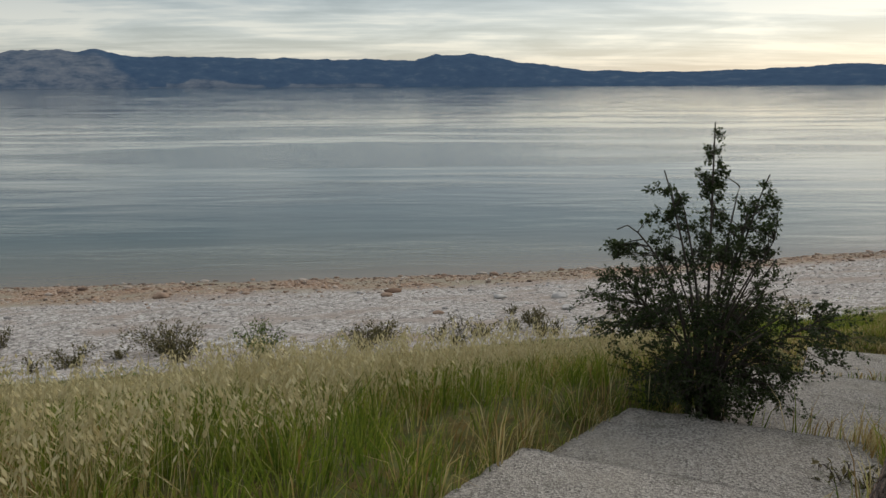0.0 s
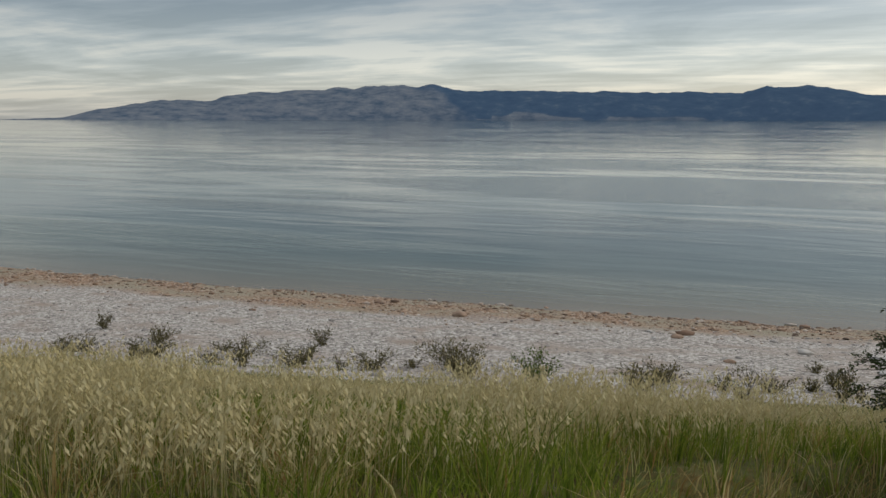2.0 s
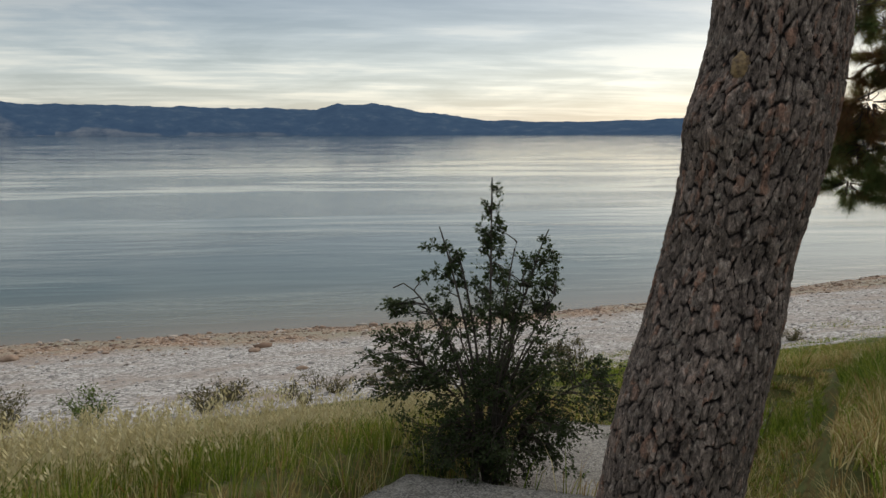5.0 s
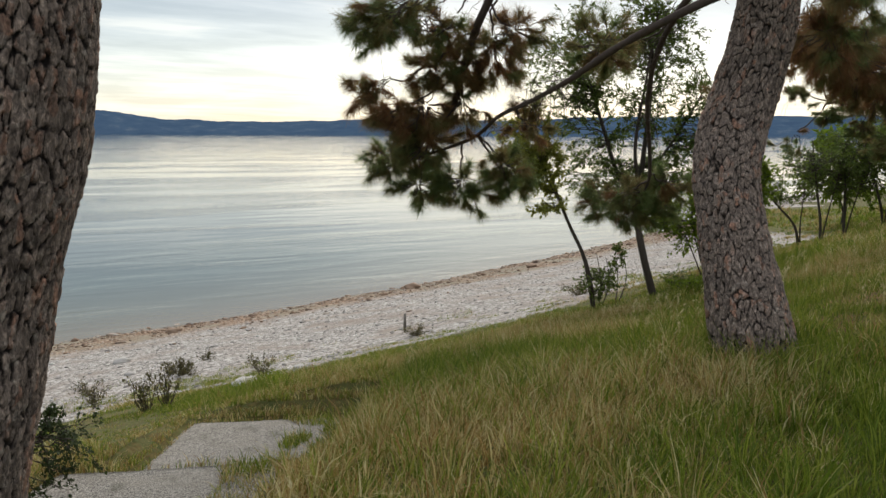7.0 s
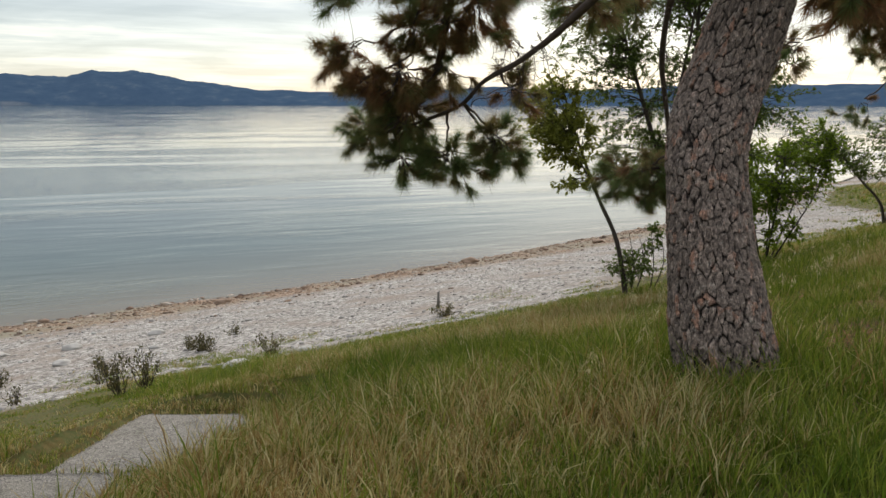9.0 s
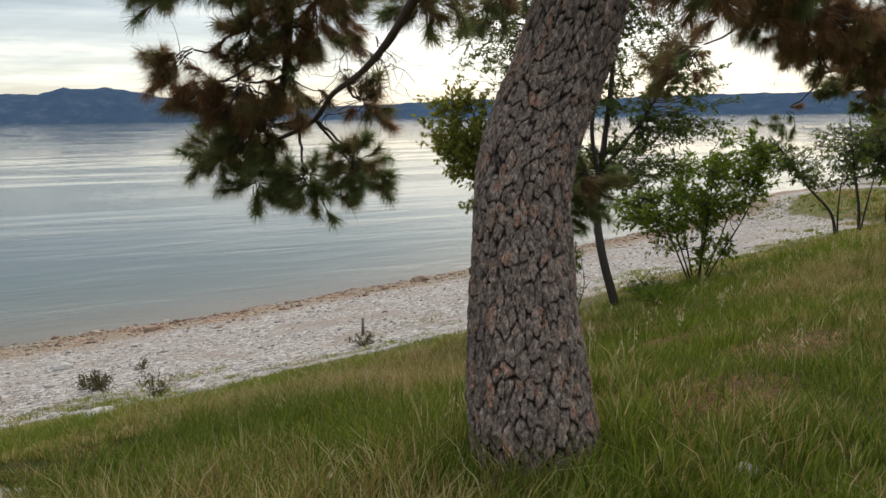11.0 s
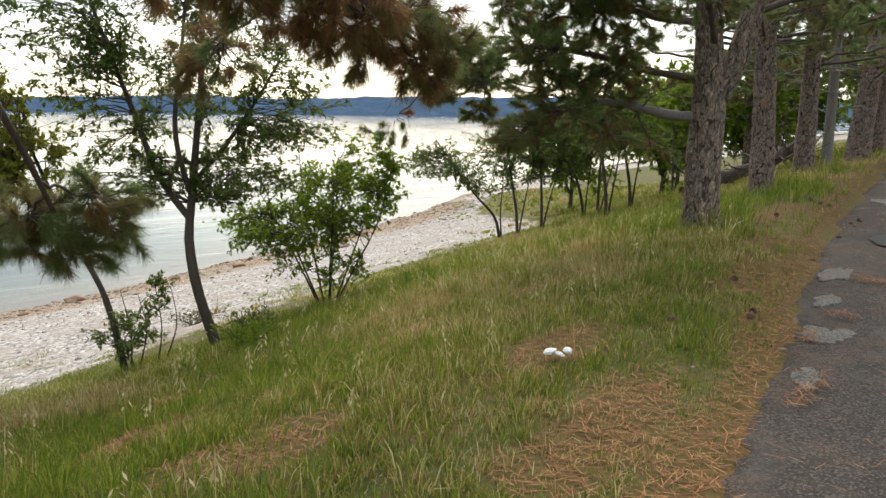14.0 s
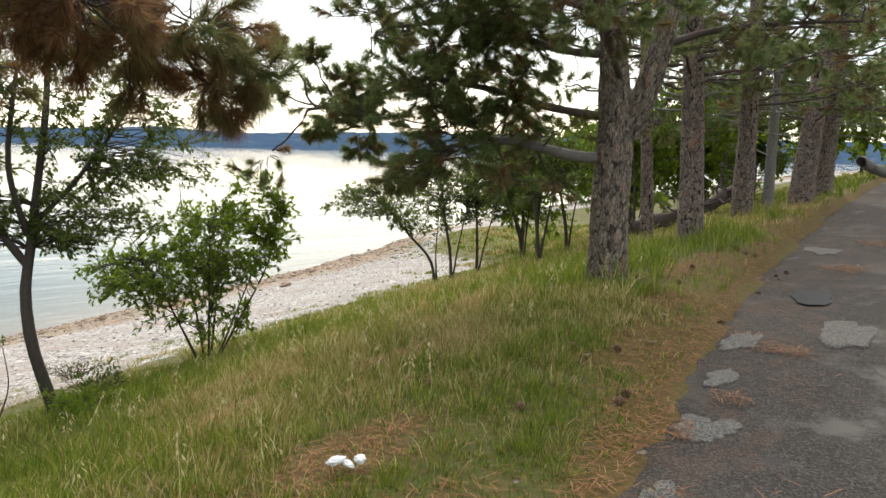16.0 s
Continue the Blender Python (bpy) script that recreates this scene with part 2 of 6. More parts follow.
def make_ground():
    n = Nodes("ground_soil", 0.95, spec=0.2)
    zone = n.attribute("zone")                   # 0 turf, 1 shingle, 2 wet stones
    needle = n.attribute("needles")
    soil = n.ramp(n.noise(2.2, 7), [(0.3, (0.05, 0.06, 0.016)), (0.55, (0.09, 0.09, 0.028)), (0.75, (0.15, 0.115, 0.05))])
    litter = n.ramp(n.noise(26, 4, 0.7), [(0.3, (0.055, 0.026, 0.010)), (0.5, (0.13, 0.056, 0.020)), (0.7, (0.22, 0.105, 0.042))])
    soil = n.mix(n.math("MULTIPLY", n.step(n.noise(9, 6, 0.7), 0.42, 0.62), 0.6), soil, litter)
    soil = n.mix(needle, soil, litter)
    far = n.ramp(n.noise(0.09, 6), [(0.35, (0.06, 0.09, 0.025)), (0.65, (0.12, 0.14, 0.045))])
    soil = n.mix(0.25, soil, far)
    peb = n.cells(16, out="Color")
    sep = n.n.new("ShaderNodeSeparateColor")
    n.l.new(peb, sep.inputs[0])
    shingle = n.ramp(sep.outputs[0], [(0.0, (0.11, 0.10, 0.09)), (0.35, (0.25, 0.23, 0.205)), (0.7, (0.40, 0.37, 0.335)), (1.0, (0.58, 0.55, 0.51))])
    shingle = n.mix(n.step(n.noise(0.7, 5), 0.45, 0.75), shingle, (0.27, 0.22, 0.18))
    rust = n.ramp(sep.outputs[1], [(0.0, (0.08, 0.05, 0.035)), (0.4, (0.22, 0.135, 0.085)), (0.8, (0.34, 0.235, 0.155)), (1.0, (0.46, 0.40, 0.33))])
    rust = n.mix(n.step(n.noise(0.45, 4), 0.4, 0.66), rust, (0.25, 0.22, 0.16))
    beach = n.mix(n.step(zone, 1.15, 1.75), shingle, rust)
    ragged = n.math("ADD", zone, n.math("MULTIPLY_ADD", n.noise(3.0, 6, 0.7), 0.9, -0.45))
    n.colour(n.mix(n.step(ragged, 0.42, 0.58), soil, beach))
    n.bump(n.math("ADD", n.math("MULTIPLY", n.cells(16), -1.0), n.math("MULTIPLY", n.noise(40, 3), 0.4)), 0.9, 0.02)
    return n.mat


def make_water():
    n = Nodes("sea_water", 0.06, spec=0.5)
    n.bsdf.inputs["IOR"].default_value = 1.33
    off = n.attribute("offshore")
    n.colour(n.ramp(off, [(0.0, (0.17, 0.14, 0.09)), (0.05, (0.115, 0.115, 0.08)), (0.16, (0.05, 0.075, 0.062)), (0.4, (0.016, 0.034, 0.040)), (1.0, (0.022, 0.042, 0.054))]))
    turn = radians(-8)
    swell = n.noise(1.0, 3, 0.5, n.mapped((0.30, 1.3, 1), turn), 0.9)
    ripple = n.noise(1.0, 4, 0.6, n.mapped((2.2, 7.0, 1), turn), 0.4)
    breath = n.step(n.noise(1.0, 3, 0.55, n.mapped((0.018, 0.07, 1), turn), 0.9), 0.42, 0.60)
    long = n.noise(1.0, 3, 0.5, n.mapped((0.09, 0.32, 1), turn), 0.5)
    h = n.math("ADD", n.math("MULTIPLY", swell, n.math("MULTIPLY_ADD", breath, 0.40, 0.06)), n.math("MULTIPLY", ripple, n.math("MULTIPLY_ADD", breath, 0.16, 0.03)))
    h = n.math("ADD", h, n.math("MULTIPLY", long, 0.75))
    n.rough(n.math("MULTIPLY_ADD", breath, 0.07, 0.025))
    n.bump(h, 0.4, 0.13)
    return n.mat


def make_hill():
    n = Nodes("hazy_far_hills", 1.0, spec=0.0)
    bare = n.attribute("bare")
    # wood and rock colours carry the blue of distant haze
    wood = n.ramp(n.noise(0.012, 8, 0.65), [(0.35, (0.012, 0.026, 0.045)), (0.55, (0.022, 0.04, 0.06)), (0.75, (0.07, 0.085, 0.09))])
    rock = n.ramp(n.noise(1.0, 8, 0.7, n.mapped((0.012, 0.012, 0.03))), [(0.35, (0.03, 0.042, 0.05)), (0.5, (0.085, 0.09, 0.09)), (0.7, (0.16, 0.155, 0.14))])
    c = n.mix(n.step(n.math("ADD", bare, n.math("MULTIPLY_ADD", n.noise(0.006, 6), 0.8, -0.4)), 0.4, 0.7), wood, rock)
    n.colour(c)
    # air haze over some kilometres, put in as a faint blue emission
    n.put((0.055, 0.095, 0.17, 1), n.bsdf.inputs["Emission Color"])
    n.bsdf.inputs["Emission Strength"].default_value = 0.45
    return n.mat


def make_bark(name, ridge, fissure, red, moss=0.0):
    n = Nodes(name, 0.93, spec=0.2)
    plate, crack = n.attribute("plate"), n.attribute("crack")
    grain = n.noise(1.0, 5, 0.65, n.mapped((60, 60, 18)))
    base = n.mix(n.math("POWER", plate, 1.6), tuple(v * 0.75 for v in ridge), tuple(v * 2.1 for v in ridge))
    streak = n.noise(1.0, 6, 0.7, n.mapped((38, 38, 9)), 0.6)
    base = n.mix(n.math("MULTIPLY", n.step(streak, 0.52, 0.70), 0.55), base, tuple(v * 2.1 for v in ridge))
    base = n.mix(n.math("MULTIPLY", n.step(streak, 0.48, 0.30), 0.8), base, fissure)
    base = n.mix(n.math("MULTIPLY", n.step(plate, 0.66, 0.85), 0.75), base, red)
    base = n.mix(n.math("MULTIPLY", n.step(n.noise(14, 5, 0.7), 0.45, 0.7), 0.55), base, tuple(v * 0.5 for v in ridge))
    base = n.mix(n.math("MULTIPLY", n.step(grain, 0.35, 0.7), 0.6), base, tuple(v * 0.45 for v in ridge))
    lich = n.step(n.noise(22, 6, 0.7), 0.54, 0.66)
    base = n.mix(n.math("MULTIPLY", lich, 0.5), base, (0.32, 0.29, 0.25))
    chip = n.ramp(n.noise(1.0, 5, 0.75, n.mapped((62, 62, 26)), 0.8), [(0.34, (0.18, 0.17, 0.165)), (0.47, (0.75, 0.72, 0.70)), (0.56, (1.25, 1.2, 1.15)), (0.66, (2.3, 2.2, 2.1))])
    base = n.mix(0.85, base, chip, "MULTIPLY")
    # colour drops to the near-black fissure tone in the gaps between plates
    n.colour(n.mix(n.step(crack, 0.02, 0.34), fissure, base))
    n.bump(n.math("ADD", n.math("ADD", grain, streak), n.math("MULTIPLY", n.noise(120, 3), 0.3)), 0.9, 0.010)
    return n.mat


def make_twig(name, a, b):
    n = Nodes(name, 0.9, spec=0.2)
    g = n.noise(1.0, 5, 0.65, n.mapped((45, 45, 12)))
    n.colour(n.mix(g, a, b))
    n.bump(g, 0.6, 0.006)
    return n.mat


def make_leaf(name, stops, glow, weight=0.4, rough=0.65):
    n = Nodes(name, rough, spec=0.18)
    c = n.ramp(n.island(), stops)
    c = n.mix(n.math("MULTIPLY", n.noise(1.3, 3), 0.35), c, tuple(v * 0.8 for v in stops[0][1]))
    n.colour(c)
    return through_light(n, n.mix(0.6, c, glow), weight)


def make_needles(name, green, brown):
    n = Nodes(name, 0.65, spec=0.25)
    dead = n.attribute("dead")
    g = n.mix(n.island(), green, tuple(v * 1.9 for v in green))
    b = n.mix(n.island(), brown, tuple(v * 0.45 for v in brown))
    c = n.mix(dead, g, b)
    n.colour(c)
    return through_light(n, c, 0.5)


def make_grass():
    n = Nodes("grass_blades", 0.6, spec=0.25)
    dry, tip = n.attribute("dry"), n.attribute("tip")
    i = n.island()
    green = n.ramp(i, [(0.0, (0.065, 0.115, 0.011)), (0.5, (0.145, 0.20, 0.020)), (1.0, (0.28, 0.31, 0.05))])
    straw = n.ramp(i, [(0.0, (0.26, 0.15, 0.05)), (0.3, (0.34, 0.24, 0.09)), (0.65, (0.46, 0.37, 0.16)), (1.0, (0.62, 0.54, 0.30))])
    c = n.mix(n.step(n.math("ADD", dry, n.math("MULTIPLY", tip, 0.16)), 0.40, 0.60), green, straw)
    n.colour(c)
    return through_light(n, c, 0.45)


def make_asphalt():
    n = Nodes("worn_asphalt", 0.88, spec=0.2)
    s, d = n.plan_sd()
    agg = n.cells(90, out="Color")
    g = n.n.new("ShaderNodeSeparateColor")
    n.l.new(agg, g.inputs[0])
    base = n.ramp(g.outputs[0], [(0.0, (0.028, 0.023, 0.019)), (0.6, (0.052, 0.044, 0.036)), (1.0, (0.105, 0.09, 0.074))])
    worn = n.step(n.noise(0.9, 6, 0.6), 0.5, 0.62)
    base = n.mix(n.math("MULTIPLY", n.math("MULTIPLY", worn, n.step(d, 0.0, -0.9)), 0.85), base, (0.145, 0.132, 0.112))
    damp = n.step(n.noise(0.8, 4, 0.6, n.mapped((0.7, 1.4, 1), 0.2)), 0.54, 0.64)
    base = n.mix(n.math("MULTIPLY", damp, 0.7), base, (0.03, 0.026, 0.022))
    rust = n.step(n.math("ADD", n.noise(2.4, 6, 0.7), n.math("MULTIPLY", n.step(d, -1.0, 0.0), 0.12)), 0.58, 0.70)
    base = n.mix(n.math("MULTIPLY", rust, 0.16), base, n.ramp(n.noise(45, 3, 0.7), [(0.3, (0.10, 0.05, 0.028)), (0.7, (0.25, 0.13, 0.07))]))
    warp = n.n.new("ShaderNodeVectorMath")
    warp.operation = "MULTIPLY_ADD"
    n.l.new(n.noise(1.8, 5, 0.65), warp.inputs[0])
    warp.inputs[1].default_value = (1.5, 1.1, 0)
    n.l.new(n.obj, warp.inputs[2])
    crack = n.math("MAXIMUM", n.step(n.cells(0.8, "DISTANCE_TO_EDGE", warp.outputs[0]), -0.008, 0.014), n.step(n.noise(0.7, 3), 0.46, 0.54))
    n.colour(n.mix(crack, (0.035, 0.03, 0.025), base))
    n.rough(n.math("MULTIPLY_ADD", damp, -0.3, 0.88))
    n.bump(n.math("ADD", n.math("MULTIPLY", n.cells(90), 0.5), n.math("MULTIPLY", crack, 0.9)), 0.7, 0.01)
    return n.mat


def make_concrete(name, tone=1.0):
    n = Nodes(name, 0.9, spec=0.3)
    g = n.n.new("ShaderNodeSeparateColor")
    n.l.new(n.cells(95, out="Color"), g.inputs[0])
    k = tone
    c = n.ramp(g.outputs[0], [(0.0, (0.10 * k, 0.09 * k, 0.08 * k)), (0.45, (0.24 * k, 0.22 * k, 0.19 * k)), (1.0, (0.42 * k, 0.39 * k, 0.34 * k))])
    c = n.mix(n.math("MULTIPLY", n.step(n.noise(1.4, 6, 0.65), 0.45, 0.7), 0.5), c, (0.30 * k, 0.27 * k, 0.22 * k))
    c = n.mix(n.math("MULTIPLY", n.step(n.noise(3.3, 5), 0.56, 0.7), 0.45), c, (0.09, 0.085, 0.06))
    n.colour(c)
    n.bump(n.math("ADD", n.cells(95), n.math("MULTIPLY", n.noise(8, 4), 0.6)), 0.8, 0.012)
    return n.mat


def make_stone(name, stops, seed_scale=9):
    n = Nodes(name, 0.9, spec=0.3)
    c = n.ramp(n.island(), stops)
    n.colour(n.mix(n.math("MULTIPLY", n.noise(seed_scale, 5), 0.5), c, (0.16, 0.13, 0.11)))
    n.bump(n.noise(30, 4), 0.5, 0.01)
    return n.mat


M_GROUND, M_WATER, M_HILL, M_GRASS, M_ASPHALT = make_ground(), make_water(), make_hill(), make_grass(), make_asphalt()
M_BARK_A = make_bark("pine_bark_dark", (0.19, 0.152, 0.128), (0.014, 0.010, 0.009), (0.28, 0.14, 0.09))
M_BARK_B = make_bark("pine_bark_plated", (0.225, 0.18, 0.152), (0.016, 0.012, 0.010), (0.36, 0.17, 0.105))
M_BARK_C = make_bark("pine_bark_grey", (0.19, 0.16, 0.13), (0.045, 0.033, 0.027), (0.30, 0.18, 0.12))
M_LIMB = make_twig("pine_limb_bark", (0.045, 0.034, 0.028), (0.13, 0.10, 0.085))
M_DEAD = make_twig("dead_grey_wood", (0.10, 0.09, 0.08), (0.26, 0.24, 0.21))
M_STEM = make_twig("young_stem_bark", (0.032, 0.026, 0.021), (0.10, 0.083, 0.066))
M_NEEDLE = make_needles("pine_needles", (0.105, 0.15, 0.052), (0.33, 0.165, 0.08))
M_LEAF_DARK = make_leaf("bush_leaves", [(0.0, (0.02, 0.03, 0.012)), (0.6, (0.04, 0.055, 0.02)), (1.0, (0.07, 0.09, 0.035))], (0.08, 0.12, 0.03), 0.3)
M_LEAF_MID = make_leaf("young_tree_leaves", [(0.0, (0.04, 0.065, 0.016)), (0.6, (0.085, 0.125, 0.032)), (1.0, (0.15, 0.185, 0.055))], (0.19, 0.26, 0.045))
M_LEAF_LIGHT = make_leaf("fresh_green_leaves", [(0.0, (0.07, 0.11, 0.011)), (0.6, (0.13, 0.185, 0.02)), (1.0, (0.22, 0.27, 0.035))], (0.24, 0.36, 0.03), 0.42)
M_LEAF_YELLOW = make_leaf("yellow_green_leaves", [(0.0, (0.09, 0.11, 0.02)), (0.6, (0.18, 0.20, 0.035)), (1.0, (0.26, 0.27, 0.06))], (0.4, 0.4, 0.07), 0.45)
M_WEED = make_leaf("dark_weed_leaves", [(0.0, (0.06, 0.06, 0.022)), (0.6, (0.12, 0.105, 0.042)), (1.0, (0.22, 0.17, 0.085))], (0.15, 0.14, 0.05), 0.3)
M_CONCRETE, M_PATCH = make_concrete("pebbled_concrete"), make_concrete("pale_concrete_patch", 0.55)
M_SHINGLE = make_stone("white_shingle", [(0.0, (0.18, 0.17, 0.16)), (0.5, (0.36, 0.34, 0.32)), (1.0, (0.60, 0.58, 0.54))])
M_RUST = make_stone("rusty_shore_stones", [(0.0, (0.07, 0.045, 0.03)), (0.35, (0.22, 0.13, 0.08)), (0.7, (0.34, 0.235, 0.16)), (1.0, (0.52, 0.46, 0.39))])
M_EAR = make_leaf("ripe_oat_ears", [(0.0, (0.38, 0.31, 0.14)), (0.5, (0.52, 0.44, 0.23)), (1.0, (0.64, 0.57, 0.34))], (0.62, 0.55, 0.32), 0.3)
M_PALE = make_stone("pale_limestone", [(0.0, (0.45, 0.42, 0.38)), (1.0, (0.62, 0.6, 0.56))])


def make_plain(name, c, rough=0.6, grain=20.0):
    n = Nodes(name, rough)
    n.colour(n.mix(n.noise(grain, 4), tuple(v * 0.8 for v in c), c))
    n.bump(n.noise(grain * 3, 3), 0.3, 0.004)
    return n.mat


# ---- mesh helpers ----
def link_mesh(name, verts, faces, material, parent=None, label="", attributes=None, shade=True):
    """One mesh object from arrays of vertices and faces (triangles or quads)."""
    me = bpy.data.meshes.new(name)
    verts = np.asarray(verts, np.float32)
    faces = [np.asarray(f, np.int32) for f in (faces if isinstance(faces, (list, tuple)) else [faces]) if len(f)]
    me.vertices.add(len(verts))
    me.vertices.foreach_set("co", verts.ravel())
    total = sum(f.size for f in faces)
    me.loops.add(total)
    me.loops.foreach_set("vertex_index", np.concatenate([f.ravel() for f in faces]))
    sizes = np.concatenate([np.full(len(f), f.shape[1], np.int32) for f in faces])
    me.polygons.add(len(sizes))
    me.polygons.foreach_set("loop_start", np.concatenate([[0], np.cumsum(sizes)[:-1]]).astype(np.int32))
    me.update(calc_edges=True)
    if shade:
        me.polygons.foreach_set("use_smooth", np.ones(len(sizes), bool))
    for key, values in (attributes or {}).items():
        a = me.attributes.new(key, "FLOAT", "POINT")
        a.data.foreach_set("value", np.asarray(values, np.float32))
    me.materials.append(material)
    ob = new(name, me)
    if parent is not None:
        ob.parent = parent
    if label:
        ob["label"] = label
    return ob


def part(name, bm, material, parent, label=""):
    """Links a bmesh as one mesh object under a thing or a part."""
    me = bpy.data.meshes.new(name)
    bm.to_mesh(me)
    bm.free()
    for p in me.polygons:
        p.use_smooth = True
    me.materials.append(material)
    ob = new(name, me)
    if parent is not None:
        ob.parent = parent
    if label:
        ob["label"] = label
    return ob


def grid_faces(rows, cols, wrap=False):
    i = np.arange(rows - 1)[:, None] * cols
    j = np.arange(cols if wrap else cols - 1)[None, :]
    k = (j + 1) % cols
    return np.stack([i + j, i + k, i + cols + k, i + cols + j], -1).reshape(-1, 4)


def stops(*runs):
    out = []
    for a, b, step in runs:
        out.append(np.arange(a, b, step))
    return np.unique(np.concatenate(out).round(4))


# ---- ground, sea and hills ----
def build_ground():
    S = stops((-2500, -300, 250), (-300, -40, 20), (-40, -10, 1.0), (-10, 32, 0.18), (32, 70, 1.0), (70, 300, 15), (300, 2501, 250))
    D = stops((-2500, -300, 250), (-300, -30, 20), (-30, -5, 1.5), (-5, 0, 0.35), (0, 16, 0.2), (16, 32, 0.5), (32, 80, 4), (80, 300, 40))
    s, d = np.meshgrid(S, D, indexing="ij")
    x, y = spot(s, d)
    z = height_sd(s, d)
    db, ds = turf_d(s), shore_d(s)
    zone = smooth(-2.6, 0.6, d - db) + smooth(-6.0, -1.8, d - ds + 2.5 * (fbm(s * 0.16, d * 0.3, 57, 3) - 0.5))
    needles = 0.75 * bed_w(s, d)
    ob = link_mesh("ground", np.stack([x, y, z], -1).reshape(-1, 3), grid_faces(len(S), len(D))[:, ::-1], M_GROUND,
                   attributes={"zone": zone.ravel(), "needles": needles.ravel()})
    tagged(ob, "grassy bank falling to a grey shingle beach", "ground", kind="structure")


def build_sea():
    S = stops((-4900, -400, 500), (-400, 400, 20), (400, 4901, 500))
    D = stops((0, 12, 0.6), (12, 60, 3), (60, 400, 40), (400, 4901, 500)) - 1.5
    s, o = np.meshgrid(S, D, indexing="ij")
    x, y = spot(s, o + shore_d(s))
    off = np.clip(o / 60, 0, 1)
    ob = link_mesh("water", np.stack([x, y, np.full_like(x, SEA)], -1).reshape(-1, 3), grid_faces(len(S), len(D))[:, ::-1], M_WATER,
                   attributes={"offshore": off.ravel()})
    tagged(ob, "calm grey-green sea with long ripples", "sea", kind="structure")


def build_hills():
    """The far shore, by bearing from the start of the walk (degrees, clockwise from straight ahead)."""
    az = np.arange(-62, 96, 0.15)
    top = np.interp(az, [-62, -52, -48, -46, -42, -39, -36, -34, -29.5, -23.2, -21, -17, -10, -2, -0.5, 2.0, 7, 10, 18, 27, 29.5, 33, 40, 50, 70, 96],
                    [0, 0.0, 0.15, 0.7, 1.35, 1.3, 1.9, 2.0, 2.25, 2.45, 2.05, 2.05, 1.98, 1.82, 2.2, 2.25, 1.45, 1.05, 0.9, 1.3, 1.2, 1.05, 1.35, 1.35, 1.4, 1.2])
    rad = np.array([4000, 4015, 4060, 4130, 4220, 4330, 4450, 4600, 4750])
    shape = np.array([-0.02, 0.06, 0.2, 0.38, 0.58, 0.8, 1.0, 0.8, 0.2])
    a, r = np.meshgrid(np.radians(az), rad, indexing="ij")
    h = np.tan(np.radians(top))[:, None] * 4450 * shape[None, :]
    h = h * (0.93 + 0.14 * fbm(np.degrees(a) * 0.9, r / 130, 51, 5)) + 10 * (fbm(np.degrees(a) * 2.2, r / 60, 61) - 0.5) * (shape[None, :] > 0.1)
    # low pale headlands before the wooded ridge
    low = 42 * np.exp(-((az + 16.8) / 1.9) ** 2) + 22 * np.exp(-((az + 14) / 1.6) ** 2) + 26 * np.exp(-((az + 8.8) / 2.2) ** 2) + 20 * np.exp(-((az + 5.5) / 1.6) ** 2)
    h = np.maximum(h, low[:, None] * np.array([-0.1, 0.5, 0.9, 1.0, 0.7, 0.3, 0, 0, 0])[None, :])
    bare = (1 - smooth(-27, -17, np.degrees(a) + (r - 4300) * 0.006)) * 0.8 + smooth(0.75, 1.15, low[:, None] / (np.abs(h) + 2)) * 0.75
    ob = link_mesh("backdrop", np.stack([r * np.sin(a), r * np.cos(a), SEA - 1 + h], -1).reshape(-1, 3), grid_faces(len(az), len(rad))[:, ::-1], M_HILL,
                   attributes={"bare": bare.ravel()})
    tagged(ob, "wooded hills with bare rock across the water, tinted blue for haze", "hills", kind="structure")


build_ground()
build_sea()
build_hills()


# ---- treads and path ----
def rounded_slab(corners, thick, rng, cell=0.12, rough=0.012):
    """A worn slab between four corners (with heights), its rim softened and chipped."""
    fl, fr, nr, nl = [np.array(c, float) for c in corners]
    n = max(4, int(np.linalg.norm(fl - fr) / cell))
    m = max(4, int(np.linalg.norm(fl - nl) / cell))
    u, v = np.meshgrid(np.linspace(0, 1, n + 1), np.linspace(0, 1, m + 1), indexing="ij")
    p = (nl * (1 - u[..., None]) + nr * u[..., None]) * (1 - v[..., None]) + (fl * (1 - u[..., None]) + fr * u[..., None]) * v[..., None]
    rim = np.minimum(np.minimum(u, 1 - u) * n, np.minimum(v, 1 - v) * m)
    wob = fbm(p[..., 0] * 3, p[..., 1] * 3, 81, 3) - 0.5
    p[..., 2] += wob * rough * 2 - 0.022 * (rim < 0.5) * (0.5 + 1.4 * np.abs(wob))
    off = (rim < 0.5)[..., None] * rng.normal(0, 0.008, p.shape)
    off[..., 2] = 0
    p = p + off
    low = p.copy()
    low[..., 2] -= thick
    k = (n + 1) * (m + 1)
    top = grid_faces(n + 1, m + 1)
    ids = np.arange(k).reshape(n + 1, m + 1)
    ring = np.concatenate([ids[:, 0], ids[-1, 1:], ids[-2::-1, -1], ids[0, -2:0:-1]])
    nxt = np.roll(ring, -1)
    side = np.stack([ring, ring + k, nxt + k, nxt], -1)
    return np.concatenate([p.reshape(-1, 3), low.reshape(-1, 3)]), np.concatenate([top, side, top[:, ::-1] + k])


def build_treads():
    rng = np.random.default_rng(3)
    stair = tagged(new("beach_stairs"), "worn pebbled concrete treads down to the beach", "stairs")
    for poly in TREADS:
        v, f = rounded_slab(poly, 0.34, rng, 0.1)
        link_mesh("tread", v, f, M_CONCRETE, stair)


